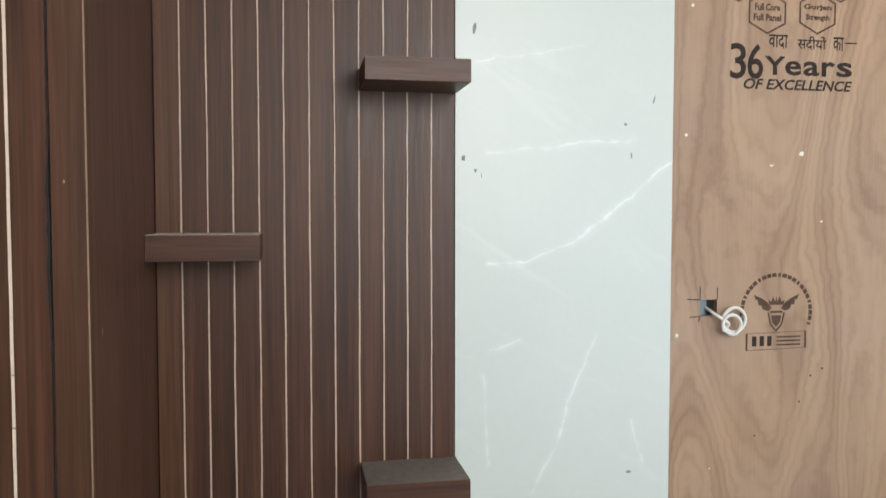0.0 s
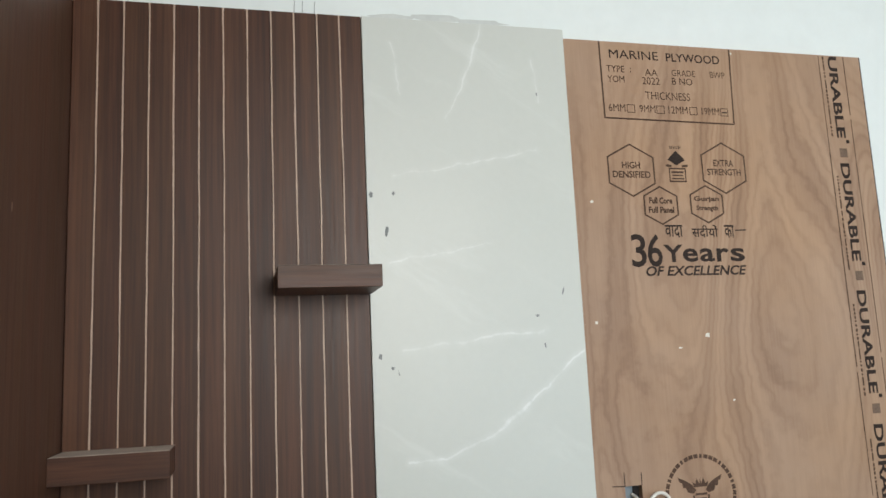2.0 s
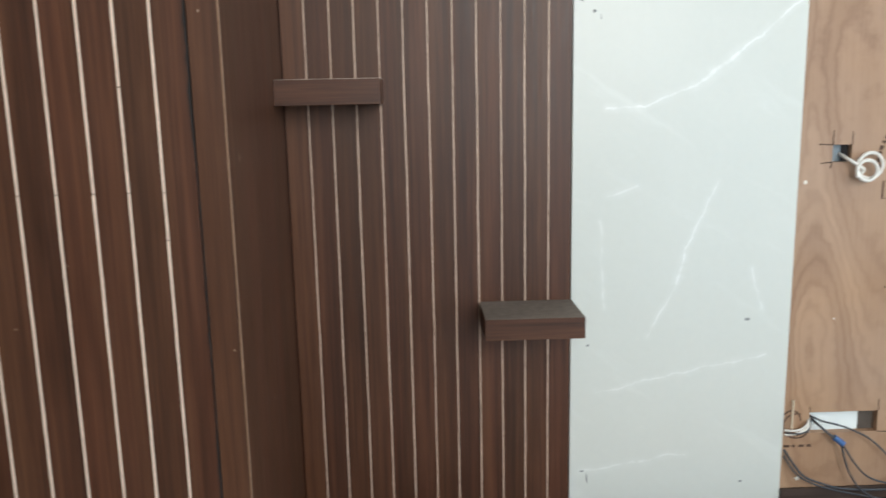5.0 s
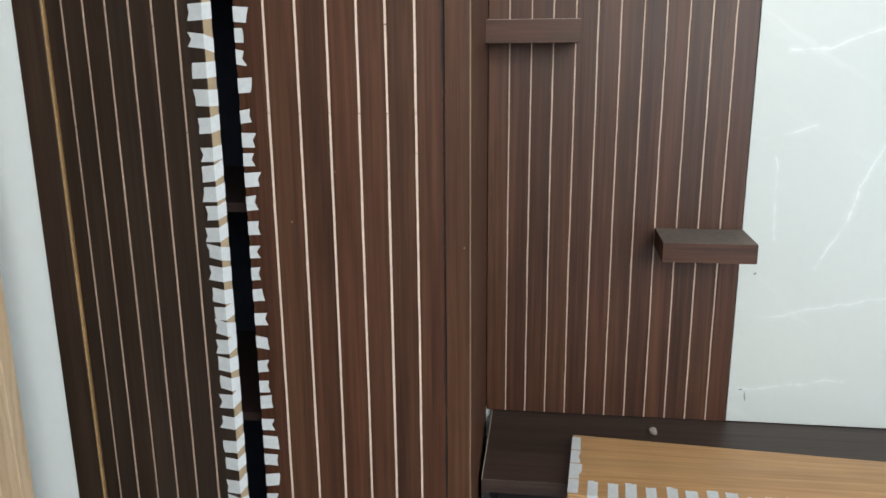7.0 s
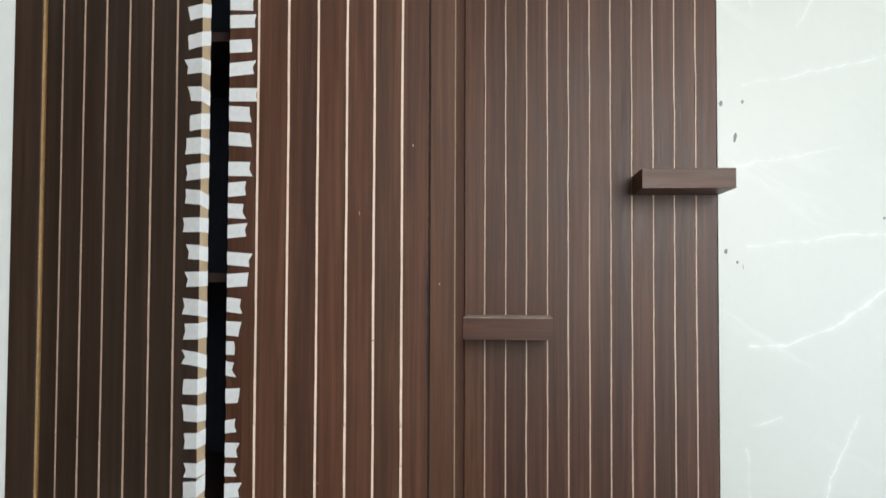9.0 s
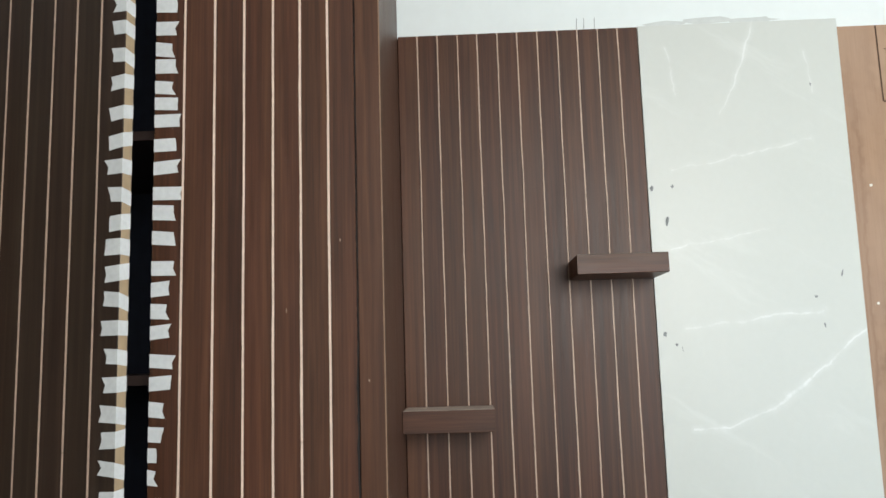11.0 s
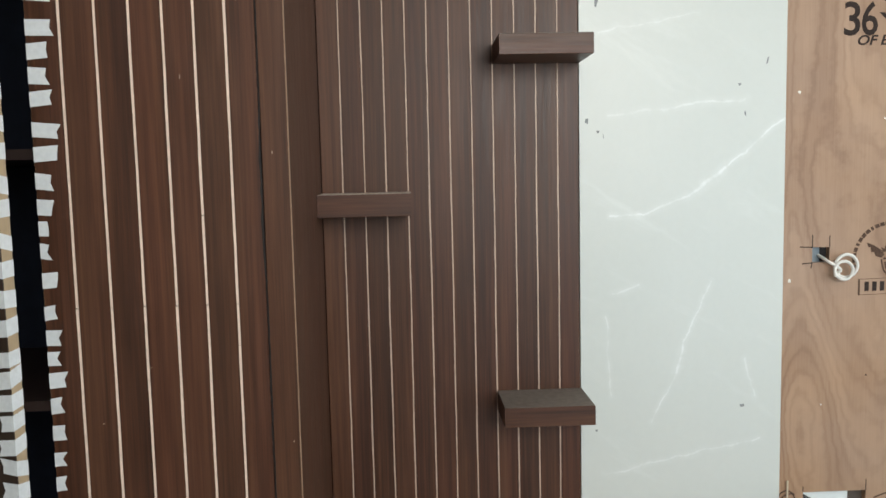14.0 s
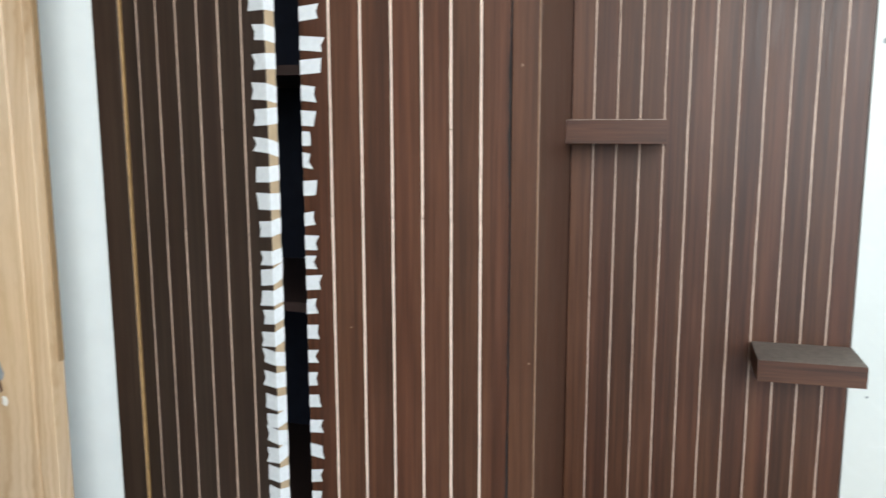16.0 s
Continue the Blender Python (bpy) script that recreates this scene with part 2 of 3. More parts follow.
def box(x0, x1, y0, y1, z0, z1, bevel=0.0, segments=1, bm=None):
    bm = bm or bmesh.new()
    made = bmesh.ops.create_cube(bm, size=1)["verts"]
    for v in made:
        v.co = ((x0 + x1) / 2 + v.co.x * (x1 - x0), (y0 + y1) / 2 + v.co.y * (y1 - y0), (z0 + z1) / 2 + v.co.z * (z1 - z0))
    if bevel:
        edges = {e for v in made for e in v.link_edges}
        bmesh.ops.bevel(bm, geom=list(edges), offset=bevel, segments=segments, affect="EDGES", profile=0.5)
    return bm


def part(name, bm, material, parent, label=""):
    ob = new(name, mesh_of(name, bm, material))
    ob.parent = parent
    return tagged(ob, label)


def placed(name, data, parent, m):
    ob = new(name, data)
    ob.parent, ob.matrix_basis = parent, m
    return ob


def thing(name, label, category, bm=None, material=None, group="", kind="", at=None):
    ob = new(name, mesh_of(name, bm, material) if bm else None)
    if at is not None:
        ob.matrix_basis = at
    return tagged(ob, label, category, group, kind)


def holed_board(x0, x1, y0, y1, z0, z1, holes):
    """A board in the wall's plane with rectangular holes (x0, x1, z0, z1) cut right through."""
    bm = bmesh.new()
    xs = sorted({x0, x1, *(h[0] for h in holes), *(h[1] for h in holes)})
    zs = sorted({z0, z1, *(h[2] for h in holes), *(h[3] for h in holes)})

    def solid(i, k):
        if not (0 <= i < len(xs) - 1 and 0 <= k < len(zs) - 1):
            return False
        cx, cz = (xs[i] + xs[i + 1]) / 2, (zs[k] + zs[k + 1]) / 2
        return not any(h[0] < cx < h[1] and h[2] < cz < h[3] for h in holes)

    def quad(*points):
        bm.faces.new([bm.verts.new(q) for q in points])

    for i in range(len(xs) - 1):
        for k in range(len(zs) - 1):
            if not solid(i, k):
                continue
            a, b, c, d = xs[i], xs[i + 1], zs[k], zs[k + 1]
            quad((a, y0, c), (b, y0, c), (b, y0, d), (a, y0, d))
            quad((a, y1, c), (a, y1, d), (b, y1, d), (b, y1, c))
            if not solid(i - 1, k):
                quad((a, y0, c), (a, y0, d), (a, y1, d), (a, y1, c))
            if not solid(i + 1, k):
                quad((b, y0, c), (b, y1, c), (b, y1, d), (b, y0, d))
            if not solid(i, k - 1):
                quad((a, y0, c), (a, y1, c), (b, y1, c), (b, y0, c))
            if not solid(i, k + 1):
                quad((a, y0, d), (b, y0, d), (b, y1, d), (a, y1, d))
    bmesh.ops.remove_doubles(bm, verts=bm.verts, dist=1e-5)
    return bm


def cable(name, points, radius, material, parent=None, label="", category="cable"):
    curve = bpy.data.curves.new(name, "CURVE")
    curve.dimensions, curve.bevel_depth, curve.bevel_resolution, curve.resolution_u = "3D", radius, 3, 10
    spline = curve.splines.new("NURBS")
    spline.points.add(len(points) - 1)
    for q, c in zip(spline.points, points):
        q.co = (*c, 1)
    spline.use_endpoint_u, spline.order_u = True, 3
    tmp = bpy.data.objects.new(name, curve)
    data = bpy.data.meshes.new_from_object(tmp)
    bpy.data.objects.remove(tmp)
    data.materials.clear()
    data.materials.append(material)
    ob = new(name, data)
    if parent:
        ob.parent = parent
        return tagged(ob, label)
    return tagged(ob, label, category)


# ---------- room ----------
TOP = 2.9


def structure(name, bm, material, label):
    return tagged(new(name, mesh_of(name, bm, material)), label, "structure", kind="structure")


structure("floor", box(-7.5, 3.2, -3.4, 0.2, -0.1, 0), tile, "pale glazed floor tiles of the room")
structure("ceiling", box(-7.5, 3.2, -3.4, 0.2, TOP, TOP + 0.1), ceiling_paint, "plain white painted ceiling")
structure("wall_north", box(-0.80, 3.2, 0.022, 0.2, 0, TOP), paint, "white painted wall behind the panels")
structure("wall_niche", box(-0.98, -0.779, -0.572, 0.2, 0, TOP), paint, "white painted pier beside the wardrobe")
structure("wall_niche_head", box(-1.9, -0.98, -0.572, 0.2, 2.12, TOP), paint, "white painted wall over the veneered door")
structure("wall_niche_end", box(-7.5, -1.9, -0.572, 0.2, 0, TOP), paint, "white painted wall beyond the door")
# added out of view, far west, so little light bounces onto the ajar door
structure("wall_west", box(-7.6, -7.5, -3.4, 0.2, 0, TOP), paint, "unseen white side wall, set far off to dim reflected light")


def pierced_wall(name, along, at0, at1, lo, hi, opening, label):
    """A wall with one window opening (lo, hi, sill, head) right through it."""
    a, b, c, d = opening
    bm = bmesh.new()
    for u0, u1, z0, z1 in ((lo, a, 0, TOP), (b, hi, 0, TOP), (a, b, 0, c), (a, b, d, TOP)):
        if along == "y":
            box(at0, at1, u0, u1, z0, z1, bm=bm)
        else:
            box(u0, u1, at0, at1, z0, z1, bm=bm)
    return structure(name, bm, paint, label)


pierced_wall("wall_east", "y", 3.2, 3.35, -3.4, 0.2, (-2.78, -1.02, 1.22, 2.58), "white painted side wall with a window opening")
bm = bmesh.new()
for x0, x1, z0, z1 in ((-7.6, 0.48, 0, TOP), (0.48, 1.72, 0, 1.45), (0.48, 1.72, 2.79, TOP), (1.72, 1.84, 0, TOP), (1.84, 2.56, 2.12, TOP), (2.56, 3.35, 0, TOP)):
    box(x0, x1, -3.55, -3.4, z0, z1, bm=bm)
structure("wall_south", bm, paint, "white painted rear wall with a window and a doorway")
structure("ground", box(-60, 60, -60, 60, -0.3, -0.12), tile, "paved ground outside the room")

# ---------- slatted wall panel ----------
PITCH, GAP = 0.05, 0.0032
PZ0, PZ1 = 0.451, 2.337
panel = thing("slatted_wall_panel", "walnut laminate wall panel with thin cream vertical inlays", "wall panel")
part("backing_board", box(-0.004, 0.599, 0.0125, 0.0215, PZ0, PZ1), walnut, panel)
slat_mesh = mesh_of("slat", box(-(PITCH - GAP) / 2, (PITCH - GAP) / 2, 0, 0.012, PZ0, PZ1, 0.0006), walnut)


def ragged_strip(half, y0, y1, z0, z1, seed, rough=0.0005, step=0.03):
    """A thin vertical strip whose edges were trimmed unevenly by hand."""
    rng = random.Random(seed)
    bm = bmesh.new()
    count = max(2, int((z1 - z0) / step))
    rows = []
    drift = 0.0
    for i in range(count + 1):
        z = z0 + (z1 - z0) * i / count
        drift = 0.8 * drift + rng.uniform(-rough, rough)
        a, b = half + drift + rng.uniform(-rough, rough) * 0.5, half - drift * 0.6 + rng.uniform(-rough, rough) * 0.5
        rows.append([bm.verts.new(q) for q in ((-a, y1, z), (-a, y0, z), (b, y0, z), (b, y1, z))])
    for lo, hi in zip(rows, rows[1:]):
        for j in range(3):
            bm.faces.new((lo[j], lo[j + 1], hi[j + 1], hi[j]))
    bm.faces.new(rows[0]), bm.faces.new(rows[-1])
    return bm


inlay_meshes = [mesh_of("inlay", ragged_strip(GAP / 2 - 0.0001, -0.0003, 0.0122, PZ0, PZ1 - 0.001, k), dull_cream) for k in range(5)]
for k in range(12):
    placed("slat", slat_mesh, panel, pose(0.025 + PITCH * k, 0, 0))
    if k:
        placed("inlay", inlay_meshes[k % 5], panel, pose(PITCH * k, 0, 0))

# ---------- wall shelves ----------


def wall_shelf(x0, x1, z0, z1, depth, label, film):
    ob = thing("wall_shelf", label, "shelf", group="shelves on the slatted panel", at=pose((x0 + x1) / 2, 0, z0))
    w, h = (x1 - x0) / 2, z1 - z0
    part("board", box(-w, w, -depth + 0.0016, -0.0004, 0, h, 0.001), walnut_flat, ob)
    part("front_edge", box(-w, w, -depth, -depth + 0.0014, 0.0005, h - 0.0005, 0.0004), walnut_flat, ob, "glued laminate edge strip")
    part("dust_film", box(-w + 0.0008, w - 0.0008, -depth + 0.002, -0.0008, h - 0.0002, h + 0.0006), film, ob, "film of pale dust")
    return ob


wall_shelf(0.4, 0.602, 1.708, 1.752, 0.147, "short walnut laminate shelf high on the slatted panel", dusty)
wall_shelf(0.4, 0.602, 0.898, 0.942, 0.147, "short dusty walnut laminate shelf low on the slatted panel", dusty)
wall_shelf(0.004, 0.206, 1.371, 1.420, 0.135, "short walnut laminate shelf in the wardrobe corner", thick_dust)

# ---------- marble panel ----------
slab = thing("marble_panel", "pale greenish white marble sheet with white veins", "wall panel")
part("sheet", box(0.6003, 1.089, 0.0, 0.0215, 0.452, 2.339, 0.0008), marble, slab)


def dab(x, z, w, h, lean, material, parent, name, y=-0.0003, seed=0):
    """A ragged flat dab on the wall."""
    rng = random.Random(seed)
    bm = bmesh.new()
    count = 12
    rim = []
    for i in range(count):
        a = 2 * math.pi * i / count
        r = rng.uniform(0.65, 1.1)
        u, v = r * w / 2 * math.cos(a), r * h / 2 * math.sin(a)
        ca, sa = math.cos(radians(lean)), math.sin(radians(lean))
        rim.append(bm.verts.new((x + u * ca - v * sa, y, z + u * sa + v * ca)))
    mid = bm.verts.new((x, y - 0.0004, z))
    for i in range(count):
        bm.faces.new((rim[i], rim[(i + 1) % count], mid))
    return part(name, bm, material, parent)


for i, (x, z, w, h, lean) in enumerate([
    (0.641, 1.845, 0.008, 0.028, -10), (0.618, 1.574, 0.009, 0.015, 0), (0.644, 1.549, 0.007, 0.008, 0), (0.657, 1.538, 0.002, 0.014, 10),
    (1.044, 1.707, 0.004, 0.024, -15), (0.978, 1.652, 0.009, 0.006, 0), (0.992, 1.585, 0.004, 0.016, 10), (0.993, 0.886, 0.016, 0.009, 0),
    (0.609, 1.926, 0.010, 0.016, 0), (0.659, 1.929, 0.008, 0.011, 0), (1.011, 2.172, 0.004, 0.010, 0), (0.638, 0.836, 0.008, 0.006, 0),
    (0.628, 0.538, 0.012, 0.004, 5), (0.995, 0.50, 0.010, 0.006, 0), (0.640, 0.52, 0.003, 0.03, 8)]):
    dab(x, z, w, h, lean, grime, slab, "smudge", seed=i)

# ---------- plywood sheet ----------
PX0, PX1, PY, PT = 1.0905, 1.943, 0.004, 2.318
HOLES = [(1.161, 1.203, 1.228, 1.265), (1.150, 1.308, 0.610, 0.660)]
ply = thing("plywood_sheet", "bare tan marine plywood sheet with black printed stamps", "plywood")
part("sheet", holed_board(PX0, PX1, PY, 0.0215, 0.452, PT, HOLES), plywood, ply)
# black strip added where the right side of the hole lies in shade
part("conduit_mouth", box(1.187, 1.2035, 0.0190, 0.0213, 1.229, 1.2645), shadow_gap, ply, "black strip painted for the shade in the hole")
part("junction_hole_back", box(1.159, 1.205, 0.0214, 0.0219, 1.226, 1.267), plain("junction_dark", (0.20, 0.25, 0.28), 0.6), ply, "dark junction hole")
# dark plate added for the shaded end of the cut-out's cavity
part("batten", box(1.272, 1.312, 0.0208, 0.0218, 0.606, 0.664), plain("cutout_shade_dark", (0.085, 0.065, 0.05), 0.7), ply, "dark patch painted for the shade in the cut-out")
for x0, x1 in ((1.094, 1.108), (1.113, 1.120), (1.128, 1.142), (1.147, 1.158)):
    part("printed_bar", box(x0, x1, PY - 0.0004, PY - 0.0001, 0.577, 0.583), ink_faint, ply)
part("dark_edge", box(PX1, PX1 + 0.003, PY, 0.0215, 0.452, PT), shadow_gap, ply, "dark cut edge")

INK_Y = PY - 0.0004


def flat_poly(bm, points, y=INK_Y):
    bm.faces.new([bm.verts.new((x, y, z)) for x, z in points])
    return bm


def stroke(bm, a, b, w, y=INK_Y):
    d = Vector((b[0] - a[0], b[1] - a[1]))
    s = Vector((-d.y, d.x)).normalized() * w / 2
    flat_poly(bm, [(a[0] + s.x, a[1] + s.y), (b[0] + s.x, b[1] + s.y), (b[0] - s.x, b[1] - s.y), (a[0] - s.x, a[1] - s.y)], y)


def printed_pieces(bm, material):
    """One part for each stroke of an emblem."""
    for f in list(bm.faces):
        piece = bmesh.new()
        piece.faces.new([piece.verts.new(v.co) for v in f.verts])
        part("printed_stroke", piece, material, ply)
    bm.free()


def outline(points, w):
    """A closed printed line of even width round the given corners."""
    bm = bmesh.new()
    cx, cz = sum(p[0] for p in points) / len(points), sum(p[1] for p in points) / len(points)
    rings = []
    for side in (-0.5, 0.5):
        ring = []
        for x, z in points:
            d = Vector((x - cx, z - cz))
            d = d * (1 + side * w * 1.25 / d.length)
            ring.append(bm.verts.new((cx + d.x, INK_Y, cz + d.y)))
        rings.append(ring)
    for i in range(len(points)):
        k = (i + 1) % len(points)
        bm.faces.new((rings[0][i], rings[0][k], rings[1][k], rings[1][i]))
    return bm


def lettering(words, x0, x1, z0, z1, material=ink, down=False, weight=0.0, shear=0.0):
    """Printed words that fill the given rectangle of the sheet; down: reading downwards."""
    curve = bpy.data.curves.new("words", "FONT")
    curve.body, curve.offset, curve.resolution_u, curve.shear = words, weight, 3, shear
    tmp = bpy.data.objects.new("words", curve)
    data = bpy.data.meshes.new_from_object(tmp)
    bpy.data.objects.remove(tmp)
    if not data.vertices:
        return None
    us, vs = [v.co.x for v in data.vertices], [v.co.y for v in data.vertices]
    u0, u1, v0, v1 = min(us), max(us), min(vs), max(vs)
    places = []
    for v in data.vertices:
        a, b = (v.co.x - u0) / (u1 - u0), (v.co.y - v0) / (v1 - v0)
        places.append((x0 + b * (x1 - x0), INK_Y, z1 - a * (z1 - z0)) if down else (x0 + a * (x1 - x0), INK_Y, z0 + b * (z1 - z0)))
    # one part for each letter: faces that share corners, and dots above them, belong together
    owner = list(range(len(places)))

    def root(k):
        while owner[k] != k:
            owner[k] = owner[owner[k]]
            k = owner[k]
        return k

    for p in data.polygons:
        for k in p.vertices[1:]:
            owner[root(k)] = root(p.vertices[0])
    letters = {}
    for p in data.polygons:
        letters.setdefault(root(p.vertices[0]), []).append(tuple(p.vertices))
    for faces in letters.values():
        used = sorted({k for f in faces for k in f})
        index = {k: n for n, k in enumerate(used)}
        mesh = bpy.data.meshes.new("printed_letter")
        mesh.from_pydata([places[k] for k in used], [], [tuple(index[k] for k in f) for f in faces])
        mesh.materials.append(material)
        new("printed_letter", mesh).parent = ply
    return None


# frame with the grade table
bm = bmesh.new()
for a, b in (((1.184, PT), (1.185, 2.123)), ((1.185, 2.123), (1.539, 2.118)), ((1.539, 2.118), (1.546, PT))):
    stroke(bm, a, b, 0.004)
part("printed_frame", bm, ink_faint, ply)
lettering("MARINE", 1.209, 1.342, 2.276, 2.298)
lettering("PLYWOOD", 1.364, 1.515, 2.275, 2.297, weight=0.012)
lettering("TYPE", 1.199, 1.247, 2.240, 2.257, ink_faint)
lettering(":", 1.262, 1.265, 2.241, 2.253, ink_faint)
lettering("AA", 1.302, 1.337, 2.235, 2.252, ink_faint)
lettering("GRADE", 1.376, 1.442, 2.238, 2.254, ink_faint)
lettering("BWP", 1.484, 1.526, 2.238, 2.254, ink_faint)
lettering("YOM", 1.200, 1.245, 2.214, 2.231, ink_faint)
lettering("2022", 1.293, 1.341, 2.212, 2.231, ink_faint)
lettering("B NO", 1.375, 1.432, 2.215, 2.233, ink_faint)
lettering("THICKNESS", 1.298, 1.421, 2.174, 2.194, ink_faint)
for words, x0, x1, bx in (("6MM", 1.197, 1.241, 1.256), ("9MM", 1.279, 1.322, 1.336), ("12MM", 1.358, 1.411, 1.427), ("19MM", 1.450, 1.500, 1.514)):
    lettering(words, x0, x1, 2.140, 2.159, ink_faint)
    part("printed_box", outline([(bx - 0.010, 2.139), (bx + 0.010, 2.139), (bx + 0.010, 2.158), (bx - 0.010, 2.158)], 0.0022), ink_faint, ply)
part("tick_mark", box(1.507, 1.521, INK_Y, PY - 0.0001, 2.146, 2.149), ink, ply)


def hexagon(cx, cz, rx, rz, w):
    return outline([(cx + rx * math.sin(radians(60 * i)) * 1.1547, cz + rz * math.cos(radians(60 * i))) for i in range(6)], w)


for cx, cz, rx, rz, rows in ((1.243, 1.994, 0.060, 0.064, ("HIGH", "DENSIFIED")), (1.496, 2.004, 0.060, 0.064, ("EXTRA", "STRENGTH")),
                             (1.314, 1.908, 0.044, 0.046, ("Full Core", "Full Panel")), (1.439, 1.912, 0.044, 0.046, ("Gurjan", "Strength"))):
    part("printed_hexagon", hexagon(cx, cz, rx, rz, 0.0036), ink_faint, ply)
    for words, off in zip(rows, (0.004, -0.019)):
        half = {"HIGH": 0.024, "DENSIFIED": 0.050, "EXTRA": 0.028, "STRENGTH": 0.047, "Full Core": 0.031, "Full Panel": 0.034, "Gurjan": 0.035, "Strength": 0.030}[words]
        lettering(words, cx - half, cx + half, cz + off, cz + off + (0.017 if rx > 0.05 else 0.016), material=ink_faint, weight=0.02 if rx > 0.05 else 0.04)
# small house emblem as plain shapes
bm = bmesh.new()
flat_poly(bm, [(1.342, 2.022), (1.366, 2.008), (1.390, 2.022), (1.378, 2.034), (1.366, 2.045), (1.354, 2.034)])
printed_pieces(bm, ink)
bm = bmesh.new()
for a, b, w in (((1.337, 2.008), (1.352, 2.006), 0.006), ((1.380, 2.006), (1.396, 2.008), 0.006), ((1.344, 2.000), (1.389, 2.000), 0.004), ((1.344, 1.968), (1.389, 1.968), 0.004),
                ((1.345, 2.002), (1.345, 1.966), 0.003), ((1.388, 2.002), (1.388, 1.966), 0.003), ((1.350, 1.991), (1.383, 1.991), 0.005), ((1.352, 1.983), (1.381, 1.983), 0.004), ((1.350, 1.975), (1.383, 1.975), 0.004)):
    stroke(bm, a, b, w)
printed_pieces(bm, ink_faint)
lettering("BWP", 1.351, 1.381, 2.049, 2.057)
for letter, x0, x1, top in (("3", 1.225, 1.264, 1.838), ("6", 1.267, 1.306, 1.838), ("Y", 1.309, 1.361, 1.812), ("e", 1.360, 1.401, 1.803), ("a", 1.406, 1.446, 1.803), ("r", 1.452, 1.486, 1.803), ("s", 1.490, 1.530, 1.803)):
    lettering(letter, x0, x1, 1.759 if letter in "36" else 1.770, top, weight=0.012 if letter in "36" else 0.022)
lettering("OF EXCELLENCE", 1.259, 1.531, 1.737, 1.761, weight=0.025, shear=0.25)
bm = bmesh.new()
stroke(bm, (1.509, 1.847), (1.541, 1.848), 0.003)
part("printed_rule", bm, ink, ply)
for words, x0, x1 in (("\u0935\u093e\u0926\u093e", 1.318, 1.366), ("\u0938\u0926\u0940\u092f\u094b\u0902", 1.390, 1.462), ("\u0915\u093e", 1.480, 1.507)):
    lettering(words, x0, x1, 1.829, 1.860, weight=0.01)


# round stamp: ring of small bars, plain winged shape, boxed bars
for i in range(26):
    bm = bmesh.new()
    a = radians(-18 + 216 * i / 25)
    cx, cz, r = 1.350, 1.232, 0.087
    u = Vector((math.cos(a), math.sin(a)))
    stroke(bm, (cx + u.x * (r - 0.005), cz + u.y * (r - 0.005)), (cx + u.x * (r + 0.004), cz + u.y * (r + 0.004)), 0.011 if i % 4 else 0.006)
    part("printed_mark", bm, ink_faint, ply)
bm = bmesh.new()
for s in (-1, 1):
    flat_poly(bm, [(1.350 + s * x, z) for x, z in ((0.012, 1.243), (0.022, 1.256), (0.038, 1.266), (0.057, 1.274), (0.052, 1.262), (0.047, 1.262), (0.045, 1.250), (0.038, 1.250), (0.034, 1.240), (0.020, 1.236))])
    stroke(bm, (1.350 + s * 0.020, 1.232), (1.350 + s * 0.014, 1.206), 0.0045)
    stroke(bm, (1.350 + s * 0.014, 1.206), (1.350, 1.190), 0.0045)
flat_poly(bm, [(1.329, 1.262), (1.333, 1.250), (1.367, 1.250), (1.371, 1.262), (1.363, 1.257), (1.358, 1.270), (1.352, 1.257), (1.350, 1.272), (1.347, 1.257), (1.341, 1.270), (1.337, 1.257)])
stroke(bm, (1.335, 1.234), (1.365, 1.234), 0.005)
flat_poly(bm, [(1.337, 1.226), (1.363, 1.226), (1.360, 1.210), (1.350, 1.199), (1.340, 1.210)])
printed_pieces(bm, ink_faint)
part("printed_frame", outline([(1.277, 1.147), (1.425, 1.150), (1.425, 1.188), (1.277, 1.185)], 0.004), ink_faint, ply)
for x in (1.296, 1.315, 1.334):
    bm = bmesh.new()
    stroke(bm, (x, 1.156), (x, 1.179), 0.011)
    part("printed_bar", bm, ink, ply)
for z in (1.158, 1.167, 1.176):
    bm = bmesh.new()
    stroke(bm, (1.352, z), (1.412, z), 0.004)
    part("printed_bar", bm, ink_faint, ply)
# edge print running down the sheet
for i in range(6):
    z = 2.024 - 0.332 * (i - 1)
    if i == 0:
        lettering("URABLE", 1.843, 1.871, 2.092, 2.316, ink, True, 0.03)
    else:
        lettering("DURABLE", 1.842, 1.870, z - 0.257, z, ink, True, 0.03)
    low = 2.090 if i == 0 else z - 0.256
    bm = bmesh.new()
    flat_poly(bm, [(1.870, low - 0.012), (1.880, low - 0.012), (1.880, low - 0.003), (1.870, low - 0.003)])
    part("printed_mark", bm, ink, ply)
    bm = bmesh.new()
    flat_poly(bm, [(1.846, low - 0.050), (1.869, low - 0.050), (1.869, low - 0.026), (1.846, low - 0.026)])
    part("printed_mark", bm, plain("pale_stamp_ink", (0.17, 0.11, 0.075), 0.8, 300, 0.3), ply)
bm = bmesh.new()
rng = random.Random(4)
for x, w in ((1.815, 0.0026), (1.893, 0.0024)):
    z = PT - 0.002
    while z > 0.48:
        h = min(rng.uniform(0.08, 0.22), z - 0.47)
        stroke(bm, (x, z), (x + 0.0004, z - h), w * rng.uniform(0.7, 1.1))
        z -= h + rng.choice((0.001, 0.002, 0.012))
